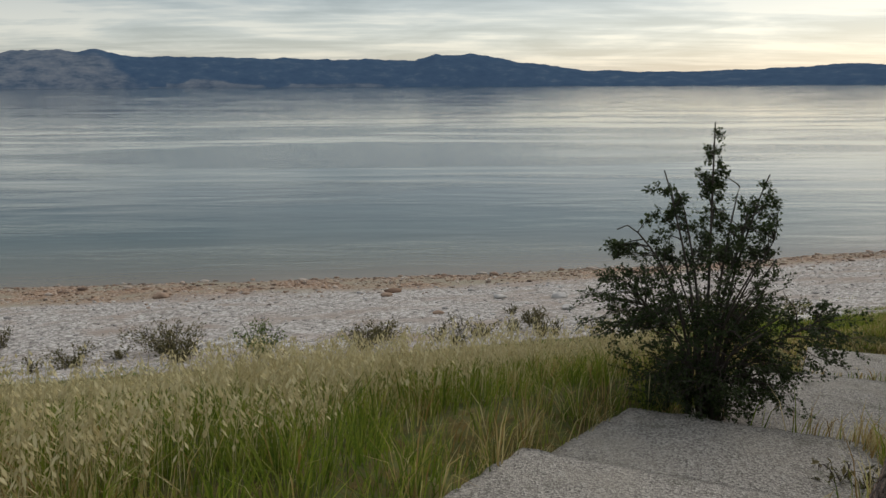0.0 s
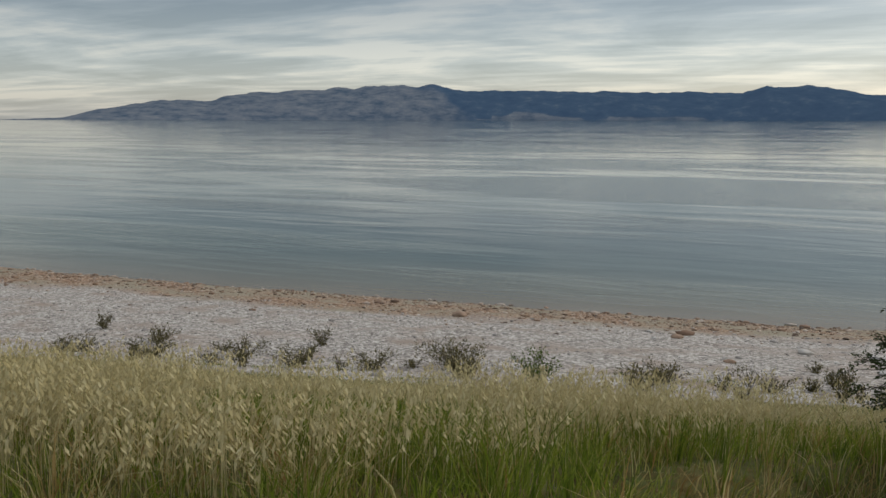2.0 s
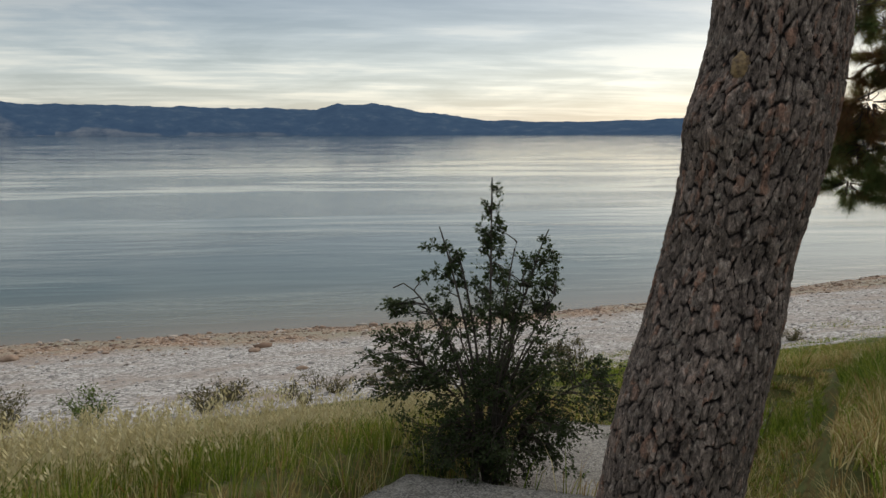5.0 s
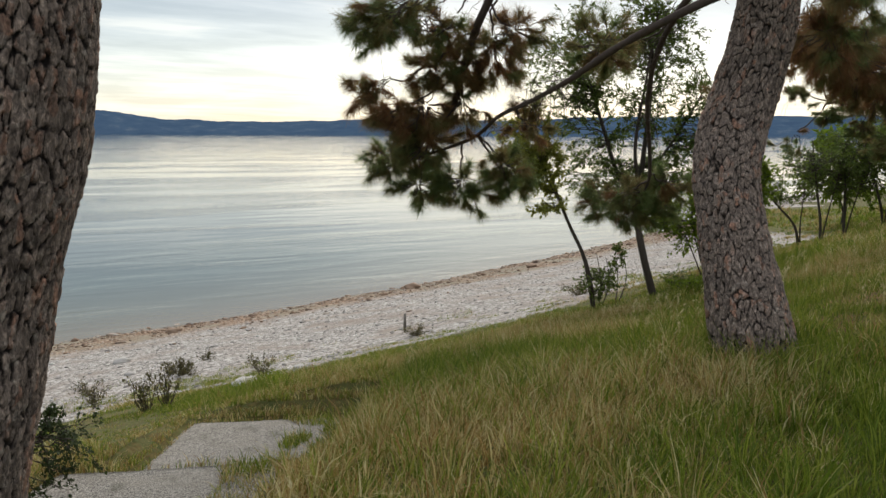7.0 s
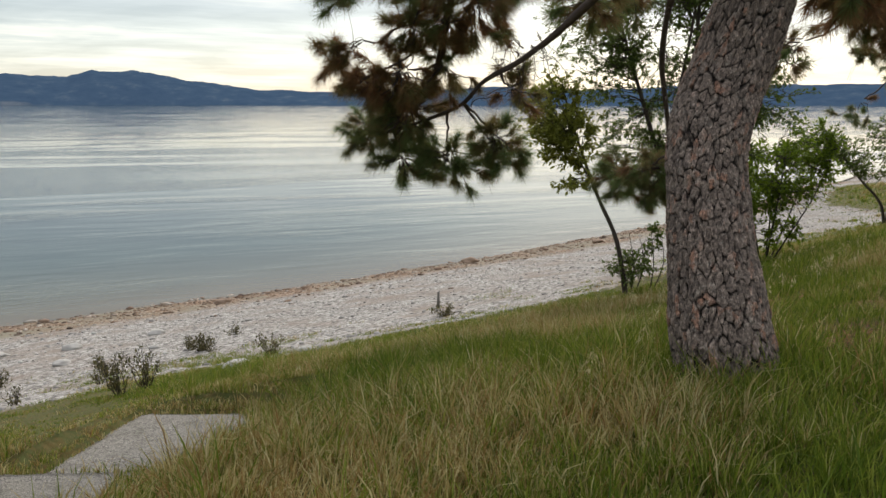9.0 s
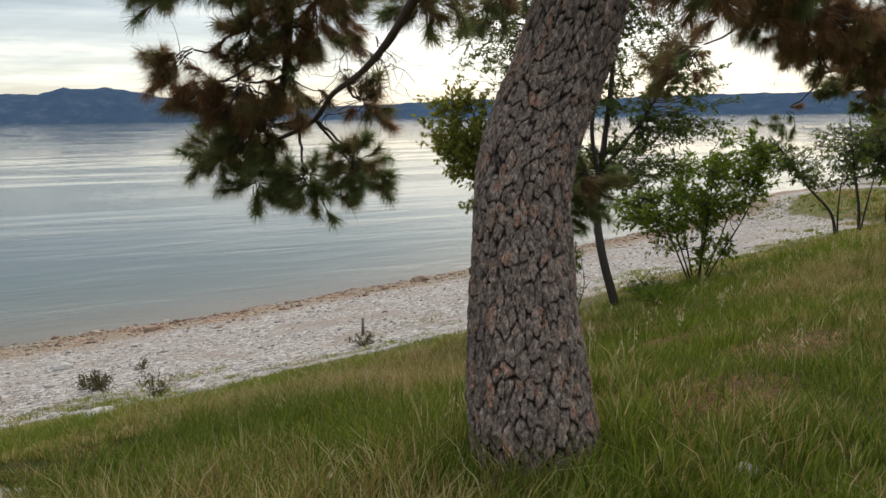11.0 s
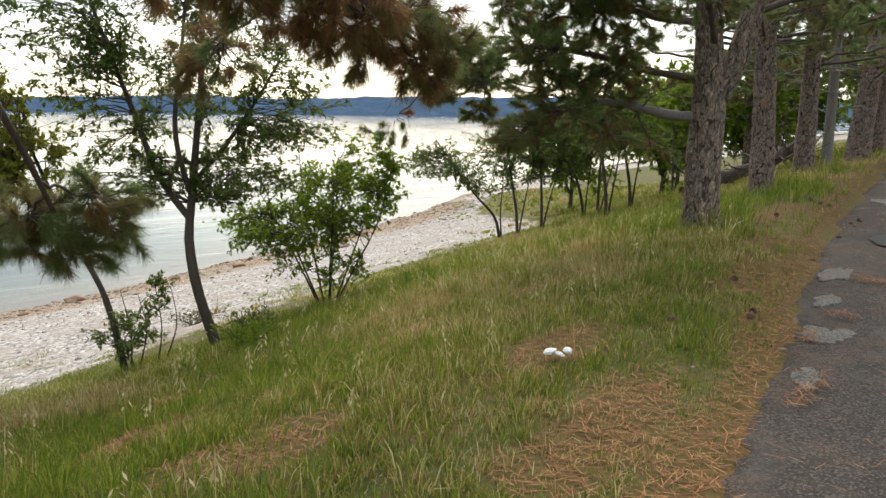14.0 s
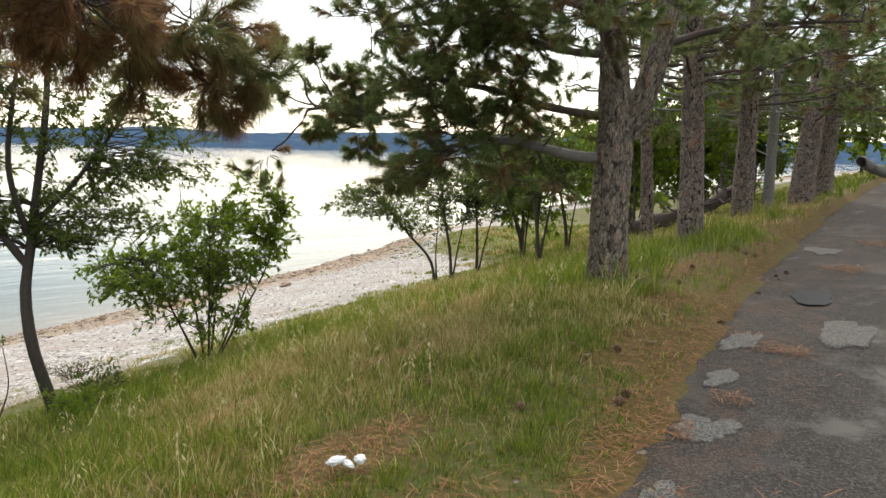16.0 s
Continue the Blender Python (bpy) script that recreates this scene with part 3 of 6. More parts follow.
def build_path():
    S = stops((-30, -4, 1.0), (-4, 34, 0.07), (34, 85, 0.6))
    cols = 26
    near = np.linspace(0, 1, cols) ** 0.6
    e = edge_d(S) + 0.16 * (fbm(S * 6, S * 0 + 1.7, 91, 3) - 0.5)
    d = -3.2 + (e + 3.2)[:, None] * near[None, :]
    s = np.repeat(S[:, None], cols, 1)
    x, y = spot(s, d)
    z = path_z(s) + 0.010 * (fbm(s * 1.2, d * 1.2, 95) - 0.5) - 0.025 * (np.arange(cols) == cols - 1)[None, :]
    ob = link_mesh("path", np.stack([x, y, z], -1).reshape(-1, 3), grid_faces(len(S), cols), M_ASPHALT)
    tagged(ob, "cracked damp asphalt promenade with a broken edge", "path", kind="structure")
    # pale patches of old concrete in the edge
    rng = np.random.default_rng(8)
    for s0, d0, a, b in ((14.56, -0.04, 0.24, 0.17), (15.72, 0.14, 0.24, 0.09), (17.0, 0.26, 0.42, 0.12), (23.95, 0.4, 0.55, 0.3), (13.45, -0.1, 0.2, 0.09), (17.9, -0.5, 0.6, 0.2)):
        k = 34
        t = np.linspace(0, 2 * np.pi, k, endpoint=False)
        r = 1 + 0.8 * (fbm(np.cos(t) * 2.2 + s0, np.sin(t) * 2.2, 17, 5) - 0.5) * 2
        px, py = spot(s0 + a * r * np.cos(t), d0 + b * r * np.sin(t))
        zz = float(path_z(s0)) + 0.009
        cx, cy = spot(s0, d0)
        ring = np.stack([px, py, np.full(k, zz)], -1)
        inner = ring * 0.9 + np.array([cx, cy, zz + 0.006]) * 0.1
        low = ring - np.array([0, 0, 0.06])
        v = np.concatenate([low, ring, inner, [[cx, cy, zz + 0.007]]])
        i, j = np.arange(k), (np.arange(k) + 1) % k
        f4 = np.concatenate([np.stack([i, j, j + k, i + k], -1), np.stack([i + k, j + k, j + 2 * k, i + 2 * k], -1)])
        f3 = np.stack([i + 2 * k, j + 2 * k, np.full(k, 3 * k)], -1)
        tagged(link_mesh("concrete_patch", v, [f4, f3], M_PATCH), "pale worn concrete patch in the asphalt edge", "patch", "patches along the path")
    # a shallow dark puddle
    k = 24
    t = np.linspace(0, 2 * np.pi, k, endpoint=False)
    r = 1 + 0.5 * (fbm(np.cos(t) * 1.5, np.sin(t) * 1.5 + 4, 19, 3) - 0.5) * 2
    px, py = spot(19.55 + 0.55 * r * np.cos(t), 0.04 + 0.22 * r * np.sin(t))
    cx, cy = spot(19.55, 0.02)
    zz = float(path_z(19.6)) + 0.008
    v = np.concatenate([np.stack([px, py, np.full(k, zz)], -1), [[cx, cy, zz]]])
    i, j = np.arange(k), (np.arange(k) + 1) % k
    wet = Nodes("puddle_water", 0.4)
    wet.colour((0.018, 0.015, 0.013))
    wet.bump(wet.noise(9, 2), 0.05, 0.01)
    tagged(link_mesh("puddle", v, np.stack([i, j, np.full(k, k)], -1), wet.mat), "small dark puddle in the asphalt", "puddle")


build_treads()
build_path()


# ---- wood and foliage ----
def curve(points, count):
    """A smooth line of count places through the points."""
    p = np.asarray(points, float)
    t = np.concatenate([[0], np.cumsum(np.linalg.norm(np.diff(p, axis=0), axis=1))])
    q = np.vstack([2 * p[0] - p[1], p, 2 * p[-1] - p[-2]])
    tt = np.linspace(0, t[-1], count)
    i = np.clip(np.searchsorted(t, tt, "right") - 1, 0, len(p) - 2)
    f = ((tt - t[i]) / (t[i + 1] - t[i]))[:, None]
    a, b, c, d = q[i], q[i + 1], q[i + 2], q[i + 3]
    return 0.5 * (2 * b + (c - a) * f + (2 * a - 5 * b + 4 * c - d) * f ** 2 + (3 * b - a - 3 * c + d) * f ** 3)


class Wood:
    """Tubes gathered into one mesh."""

    def __init__(self):
        self.v, self.f, self.n = [], [], 0

    def tube(self, pts, r0, r1, sides=6, knots=0.0, rng=None):
        pts = np.asarray(pts, float)
        m = len(pts)
        r = np.linspace(r0, r1, m)
        if knots and rng is not None:
            r = r * (1 + knots * rng.normal(0, 1, m))
        tan = np.gradient(pts, axis=0)
        tan /= np.linalg.norm(tan, axis=1)[:, None] + 1e-9
        ref = np.where(np.abs(tan[:, 2:3]) > 0.9, [[1.0, 0, 0]], [[0, 0, 1.0]])
        a = np.cross(tan, ref)
        a /= np.linalg.norm(a, axis=1)[:, None] + 1e-9
        b = np.cross(tan, a)
        t = np.linspace(0, 2 * np.pi, sides, endpoint=False)
        ring = pts[:, None] + r[:, None, None] * (a[:, None] * np.cos(t)[None, :, None] + b[:, None] * np.sin(t)[None, :, None])
        self.v.append(ring.reshape(-1, 3))
        self.f.append(grid_faces(m, sides, True) + self.n)
        self.n += m * sides
        return pts

    def link(self, name, material, parent, label=""):
        if self.v:
            return link_mesh(name, np.concatenate(self.v), np.concatenate(self.f), material, parent, label)


def wander(rng, a, b, count=8, sag=0.0, jitter=0.05):
    """A crooked line from a to b."""
    a, b = np.asarray(a, float), np.asarray(b, float)
    t = np.linspace(0, 1, count)[:, None]
    size = np.linalg.norm(b - a)
    w = rng.normal(0, jitter * size, (count, 3))
    w = np.cumsum(w, 0) * 0.5
    w -= w[0] + (w[-1] - w[0]) * t
    p = a + (b - a) * t + w
    p[:, 2] -= sag * size * 4 * (t * (1 - t))[:, 0]
    return p


def bark_trunk(name, points, radii, material, parent, seed, plate=(0.055, 0.13), depth=0.02, bulge=(), sides=150, step=0.012, label="", rag=0.2):
    """A trunk with proud bark plates and deep fissures. plate: width and height of a plate."""
    rng = np.random.default_rng(seed)
    p = np.asarray(points, float)
    length = np.sum(np.linalg.norm(np.diff(p, axis=0), axis=1))
    rows = int(length / step)
    c = curve(p, rows)
    along = np.concatenate([[0], np.cumsum(np.linalg.norm(np.diff(p, axis=0), axis=1))])
    h = np.linspace(0, length, rows)
    r = np.interp(h, along, radii)
    r = np.convolve(np.pad(r, 12, "edge"), np.ones(25) / 25, "valid")
    t = np.linspace(0, 2 * np.pi, sides, endpoint=False)
    T, H = np.meshgrid(t, h)
    R = np.repeat(r[:, None], sides, 1)
    mean = float(np.mean(radii))
    # plates: jittered cells on the unrolled trunk
    nx = max(6, int(round(2 * np.pi * mean / plate[0])))
    u = T / (2 * np.pi) * nx + 0.8 * (fbm(H * 4.1 + np.cos(T), np.sin(T) * 2.2 + 7, seed + 5, 4) - 0.5)
    u = u + 0.5 * rag * (fbm(T / (2 * np.pi) * nx * 1.8, H / plate[1] * 3.2, seed + 13, 3) - 0.5)
    w = H / plate[1] + 0.7 * (fbm(np.cos(T) * 2 + 5, H * 4 + np.sin(T) * 2, seed + 9, 3) - 0.5)
    iu, iw = np.floor(u), np.floor(w)
    f1, f2, ident = np.full(u.shape, 9.0), np.full(u.shape, 9.0), np.zeros(u.shape)
    for dx in (-1, 0, 1):
        for dy in (-1, 0, 1):
            cx, cy = iu + dx, iw + dy
            wx = np.mod(cx, nx)
            ox = cx + 0.5 + 0.95 * (lattice(wx, cy, seed) - 0.5) - u
            oy = cy + 0.5 + 1.0 * (lattice(wx, cy, seed + 1) - 0.5) - w
            dist = np.sqrt(ox * ox + 0.7 * oy * oy)
            new1 = dist < f1
            f2 = np.where(new1, f1, np.minimum(f2, dist))
            ident = np.where(new1, lattice(wx, cy, seed + 2), ident)
            f1 = np.where(new1, dist, f1)
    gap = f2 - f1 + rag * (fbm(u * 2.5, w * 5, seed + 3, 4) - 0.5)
    # thin layers that flake off within the plates
    uu = u * 1.7 + 1.1 * fbm(u * 1.6, w * 1.8, seed + 21, 3)
    ww = w * 2.0 + 1.3 * fbm(u * 1.6 + 9, w * 1.8, seed + 22, 3)
    flake = lattice(np.floor(uu), np.floor(ww + 0.5 * lattice(np.floor(uu), np.floor(uu) * 0, seed + 4)), seed + 6)
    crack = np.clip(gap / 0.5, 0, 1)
    lift = smooth(-0.04, 0.13, gap) * (0.50 + 0.36 * ident + 0.42 * flake)
    ident = np.clip(0.55 * ident + 0.45 * flake, 0, 1)
    fine = fbm(u * 5, w * 9, seed + 7, 3) - 0.5
    R = R * (1 + 0.05 * (fbm(np.cos(T) * 1.4 + 3, H * 1.7 + np.sin(T) * 1.4, seed + 11, 3) - 0.5) * 2)
    R = R + depth * (lift - 0.6) + 0.4 * depth * fine
    R = R * (1 + 0.14 * np.exp(-H / 0.16) * (0.75 + 0.5 * np.cos(3 * T + seed) * 0.6))
    for bh, bt, amount, wide in bulge:
        ang = np.angle(np.exp(1j * (T - bt)))
        R = R + amount * np.exp(-((H - bh) / wide) ** 2 - (ang / 0.75) ** 2)
    v = np.stack([c[:, None, 0] + R * np.cos(T), c[:, None, 1] + R * np.sin(T), np.repeat(c[:, None, 2], sides, 1)], -1)
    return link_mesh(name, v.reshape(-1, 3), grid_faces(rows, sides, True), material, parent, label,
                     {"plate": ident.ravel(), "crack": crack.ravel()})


def needle_mesh(tufts, rng, name, parent, length=0.11, width=0.0035, count=55, label=""):
    """tufts: rows of place, direction, dead (0 to 1), size."""
    if not tufts:
        return
    P = np.repeat(np.array([t[0] for t in tufts]), count, 0)
    A = np.repeat(np.array([t[1] for t in tufts], float), count, 0)
    dead = np.repeat([t[2] for t in tufts], count)
    size = np.repeat([t[3] for t in tufts], count)
    k = len(P)
    A /= np.linalg.norm(A, axis=1)[:, None] + 1e-9
    side = rng.normal(0, 1, (k, 3))
    side -= A * np.sum(side * A, 1)[:, None]
    side /= np.linalg.norm(side, axis=1)[:, None]
    open_ = np.radians(rng.uniform(14, 72, k))
    D = A * np.cos(open_)[:, None] + side * np.sin(open_)[:, None]
    D[:, 2] -= 0.22 * dead + 0.10
    D /= np.linalg.norm(D, axis=1)[:, None]
    P = P - A * (rng.uniform(0, 0.10, k) * size)[:, None]
    L = (length * size * rng.uniform(0.75, 1.15, k))[:, None]
    X = np.cross(D, rng.normal(0, 1, (k, 3)))
    X /= np.linalg.norm(X, axis=1)[:, None]
    sagged = P + D * L
    sagged[:, 2] -= (0.12 * L[:, 0] * rng.uniform(0, 1.2, k))
    v = np.stack([P - X * width / 2, P + X * width / 2, sagged], 1).reshape(-1, 3)
    f = np.arange(k * 3).reshape(-1, 3)
    dd = np.clip(dead + rng.normal(0, 0.12, k), 0, 1)
    return link_mesh(name, v, f, M_NEEDLE, parent, label, {"dead": np.repeat(dd, 3)}, shade=False)


def leaf_mesh(places, ways, rng, name, material, parent, size=0.06, wide=0.5, label=""):
    """Folded leaves at the places, roughly along the ways."""
    P, D = np.asarray(places, float), np.asarray(ways, float)
    k = len(P)
    D = D + rng.normal(0, 0.6, (k, 3))
    D /= np.linalg.norm(D, axis=1)[:, None] + 1e-9
    X = np.cross(D, rng.normal(0, 0.6, (k, 3)) + np.array([0, 0, 1.0]))
    X /= np.linalg.norm(X, axis=1)[:, None] + 1e-9
    N = np.cross(X, D)
    L = (size * rng.uniform(0.6, 1.3, k))[:, None]
    W = L * wide * 0.5
    a, tip = P, P + D * L - N * L * 0.12
    mid = P + D * L * 0.45
    v = np.stack([a, mid + X * W + N * W * 0.3, tip, mid - X * W + N * W * 0.3], 1).reshape(-1, 3)
    b = np.arange(k)[:, None] * 4
    f = np.concatenate([b + [0, 1, 2], b + [0, 2, 3]])
    return link_mesh(name, v, f, material, parent, label, shade=False)


def pine_blob(wood, tufts, rng, root, centre, radius, shoots, dead, squash=0.8, per=4, size=1.0):
    """Shoots from a limb's place into a cloud of needle tufts."""
    centre, root = np.asarray(centre, float), np.asarray(root, float)
    hub = root + (centre - root) * 0.72
    if np.linalg.norm(hub - root) > 0.05:
        wood.tube(wander(rng, root, hub, 9, 0.05, 0.07), 0.016, 0.009, 5)
    for _ in range(max(5, int(shoots * 0.8))):
        out = rng.normal(0, 1, 3)
        out /= np.linalg.norm(out)
        out *= 1.25 * radius * rng.uniform(0.3, 1.0) ** 0.7 * np.array([1, 1, squash])
        tip = centre + out
        start = hub + (centre - hub) * rng.uniform(0, 1) + out * 0.1
        line = wander(rng, start, tip, 6, 0.16 * rng.uniform(-0.2, 1), 0.12)
        wood.tube(line, 0.007, 0.003, 4)
        way = line[-1] - line[-3]
        way = way / (np.linalg.norm(way) + 1e-6) + np.array([0, 0, -0.15])
        kill = np.clip(dead + rng.normal(0, 0.25), 0, 1)
        for j in range(per):
            q = line[-1] + (line[-3] - line[-1]) * (j / per) * 0.8
            tufts.append((q, way + rng.normal(0, 0.12, 3), kill if j < 2 else min(1, kill + 0.2), size))
        # small dead spur with a few curled twigs
        if rng.uniform() < 0.35:
            wood.tube(wander(rng, line[2], line[2] + rng.normal(0, 0.16, 3) - np.array([0, 0, 0.08]), 6, -0.15, 0.1), 0.004, 0.0018, 3)


def bare_twigs(wood, rng, root, way, count, length):
    """Leafless curling twigs."""
    for _ in range(count):
        d = np.asarray(way, float) + rng.normal(0, 0.5, 3)
        d *= length * rng.uniform(0.5, 1.1) / np.linalg.norm(d)
        a = np.asarray(root, float) + rng.normal(0, 0.06, 3)
        line = wander(rng, a, a + d + np.array([0, 0, -0.3 * length]), 8, -0.25, 0.12)
        wood.tube(line, 0.006, 0.002, 4)
        for _ in range(3):
            i = rng.integers(3, 8)
            e = rng.normal(0, 0.13, 3) + (line[-1] - line[-2]) * 0.9
            wood.tube(wander(rng, line[i], line[i] + e, 5, 0.1, 0.12), 0.0035, 0.0015, 3)


# pine A: a dark, leaning trunk with a cut stub
def pine_a():
    tree = tagged(new("pine_tree"), "dark-barked leaning pine trunk on the grassy bank", "pine tree", "pines along the path")
    pts = [(2.20, 3.10, -0.25), (2.25, 3.08, 0.15), (2.30, 3.03, 0.6), (2.38, 3.04, 0.9), (2.44, 3.07, 1.15), (2.48, 3.055, 1.35), (2.53, 3.06, 1.55), (2.57, 3.06, 1.8), (2.61, 3.07, 2.1), (2.66, 3.13, 2.6), (2.70, 3.18, 2.95)]
    rad = [0.28, 0.275, 0.265, 0.255, 0.245, 0.249, 0.26, 0.26, 0.248, 0.24, 0.23]
    bark_trunk("trunk", pts, rad, M_BARK_A, tree, 101, (0.030, 0.085), 0.015, rag=0.3, bulge=((1.97, 3.5, 0.055, 0.14),), sides=290, step=0.007)
    bark_trunk("trunk", [(2.695, 3.175, 2.9), (2.78, 3.23, 3.7), (2.94, 3.33, 5.2)], [0.19, 0.215, 0.18], M_BARK_A, tree, 102, (0.05, 0.12), 0.015, sides=60, step=0.03)
    # pale resin scar where a limb was cut
    bm = bmesh.new()
    bmesh.ops.create_icosphere(bm, subdivisions=3, radius=1)
    for v in bm.verts:
        q = v.co.copy()
        k = 1 + 0.25 * noise.noise(q * 2.3)
        v.co = Vector((q.x * 0.036 * k, q.y * 0.03, q.z * 0.055 * k))
        v.co += Vector((2.375, 2.90, 1.87))
    n = Nodes("resin_scar", 0.7)
    n.colour(n.ramp(n.noise(60, 4), [(0.35, (0.12, 0.075, 0.04)), (0.6, (0.30, 0.20, 0.09))]))
    n.bump(n.noise(90, 4), 0.8, 0.01)
    part("limb_scar", bm, n.mat, tree, "ochre resin scar of a cut limb")
    rng = np.random.default_rng(5)
    wood, tufts = Wood(), []
    for k in range(9):
        a = rng.uniform(0, 6.28)
        tip = np.array([2.8 + 1.9 * math.cos(a), 3.2 + 1.9 * math.sin(a), 4.6 + rng.uniform(0, 1.6)])
        root = np.array([2.8, 3.15, 4.2 + 0.1 * k])
        wood.tube(wander(rng, root, tip, 8, 0.05), 0.05, 0.02, 6)
        pine_blob(wood, tufts, rng, tip, tip, 0.7, 26, 0.15)
    wood.link("branching", M_LIMB, tree)
    needle_mesh(tufts, rng, "crown", tree, width=0.006, count=40)


def pine_b():
    tree = tagged(new("pine_tree"), "pine with plated grey-red bark and drooping brown-green boughs", "pine tree", "pines along the path")
    pts = [(7.39, 4.13, -0.22), (7.39, 4.24, 0.0), (7.39, 4.33, 0.25), (7.43, 4.44, 0.5), (7.49, 4.57, 0.75), (7.56, 4.70, 1.0), (7.64, 4.83, 1.25), (7.74, 4.92, 1.5), (7.90, 5.02, 1.75), (8.03, 5.04, 2.0), (8.10, 5.02, 2.25), (8.14, 4.98, 2.5), (8.2, 4.95, 3.2), (8.3, 4.95, 4.6), (8.4, 5.0, 6.4)]
    rad = [0.34, 0.31, 0.295, 0.28, 0.265, 0.255, 0.25, 0.262, 0.275, 0.27, 0.262, 0.25, 0.23, 0.2, 0.15]
    bark_trunk("trunk", pts, rad, M_BARK_B, tree, 202, (0.045, 0.11), 0.024, bulge=((1.65, 3.6, 0.03, 0.1),), sides=220, step=0.0095)
    rng = np.random.default_rng(21)
    limb = Wood()
    l1 = limb.tube(curve([(8.1, 5.0, 2.95), (7.5, 5.35, 2.62), (7.62, 6.2, 2.44), (7.69, 6.9, 2.22), (7.70, 7.6, 2.02), (7.6, 8.1, 1.86), (7.52, 8.5, 1.62), (7.2, 9.0, 1.42), (6.95, 9.3, 1.32)], 44), 0.042, 0.016, 8, 0.07, rng)
    limb.link("limb", M_LIMB, tree)
    limb = Wood()
    l2 = limb.tube(curve([(8.25, 4.95, 3.7), (7.9, 6.0, 3.9), (7.4, 7.4, 3.55), (7.27, 7.9, 3.0), (7.3, 8.28, 2.6), (7.31, 8.6, 2.05), (7.25, 8.8, 1.75)], 40), 0.07, 0.035, 8, 0.04, rng)
    limb.link("limb", M_LIMB, tree)
    limb = Wood()
    l3 = limb.tube(curve([(8.2, 5.0, 3.0), (8.7, 6.2, 3.1), (9.2, 7.2, 2.7), (9.5, 7.7, 2.1), (9.85, 8.0, 1.5), (10.1, 8.25, 1.05), (10.35, 8.7, 0.7)], 40), 0.05, 0.018, 8, 0.05, rng)
    limb.link("limb", M_LIMB, tree)
    limb = Wood()
    l4 = limb.tube(curve([(8.2, 4.95, 2.75), (9.2, 5.3, 3.0), (10.4, 5.9, 2.95), (11.3, 6.3, 2.75), (12.1, 6.45, 2.35)], 34), 0.06, 0.022, 8, 0.04, rng)
    limb.link("limb", M_LIMB, tree)
    wood, tufts = Wood(), []
    for root, c, r, k, dead in (
            (l2[36], (6.86, 8.69, 1.96), 0.46, 46, 0.75), (l1[43], (6.78, 9.29, 1.29), 0.36, 34, 0.0), (l1[36], (7.58, 8.84, 0.98), 0.40, 44, 0.15),
            (l2[24], (7.55, 8.2, 2.55), 0.5, 46, 0.7), (l2[16], (6.2, 8.35, 2.9), 0.42, 36, 0.1), (l1[34], (7.94, 8.4, 1.25), 0.32, 28, 0.2),
            (l1[18], (7.95, 6.7, 2.6), 0.38, 30, 0.45), (l2[22], (6.85, 8.2, 2.75), 0.35, 16, 0.5), (l2[38], (7.2, 9.0, 1.55), 0.42, 34, 0.45), (l1[42], (7.15, 9.25, 1.0), 0.34, 32, 0.05),
            (l3[38], (10.42, 9.0, 0.6), 0.5, 56, 0.12), (l3[34], (10.05, 8.6, 0.85), 0.4, 30, 0.2), (l3[39], (10.8, 8.7, 0.72), 0.36, 26, 0.1), (l3[14], (9.0, 7.85, 2.6), 0.34, 28, 0.4),
            (l4[27], (11.4, 6.3, 2.5), 0.46, 60, 0.85), (l4[30], (11.85, 6.5, 2.35), 0.42, 50, 0.7), (l4[33], (12.35, 6.5, 2.1), 0.28, 32, 0.6), (l4[20], (10.6, 6.1, 2.75), 0.45, 36, 0.7), (l4[33], (12.5, 6.3, 2.25), 0.28, 24, 0.1),
            (l2[18], (6.15, 8.45, 2.75), 0.35, 26, 0.1), (l2[20], (6.6, 8.35, 2.85), 0.4, 26, 0.5), (l2[26], (7.75, 7.95, 2.75), 0.4, 26, 0.6), (l2[34], (7.35, 8.5, 2.0), 0.42, 30, 0.6), (l2[37], (7.0, 8.95, 1.65), 0.36, 30, 0.5), (l1[34], (8.05, 8.5, 1.05), 0.3, 26, 0.15), (l1[28], (7.85, 7.9, 1.75), 0.35, 18, 0.6),
            (l3[36], (10.1, 9.2, 0.75), 0.4, 34, 0.25), (l3[33], (10.6, 8.4, 1.0), 0.35, 24, 0.3), (l4[26], (11.2, 6.6, 2.75), 0.4, 34, 0.8), (l4[31], (12.15, 6.3, 2.5), 0.4, 36, 0.5),
            (l4[24], (11.4, 8.0, 2.15), 0.42, 36, 0.5), (l4[8], (9.0, 4.9, 2.5), 0.42, 34, 0.6), (l4[6], (8.8, 4.5, 2.9), 0.4, 30, 0.4), (l4[14], (10.0, 5.2, 3.2), 0.5, 40, 0.2),
            (l2[30], (6.23, 8.94, 2.11), 0.26, 20, 0.9), (l2[33], (6.52, 8.80, 1.85), 0.3, 26, 0.85), (l2[28], (6.92, 8.58, 2.41), 0.36, 30, 0.6), (l2[26], (7.30, 8.37, 2.46), 0.34, 26, 0.55), (l2[34], (6.9, 8.8, 1.35), 0.3, 22, 0.35),
            (l4[18], (10.19, 6.20, 2.5), 0.3, 20, 0.75), (l4[20], (10.58, 6.10, 2.45), 0.3, 20, 0.6), (l4[21], (10.76, 5.88, 2.6), 0.3, 18, 0.3)):
        pine_blob(wood, tufts, rng, root, c, r, k, dead)
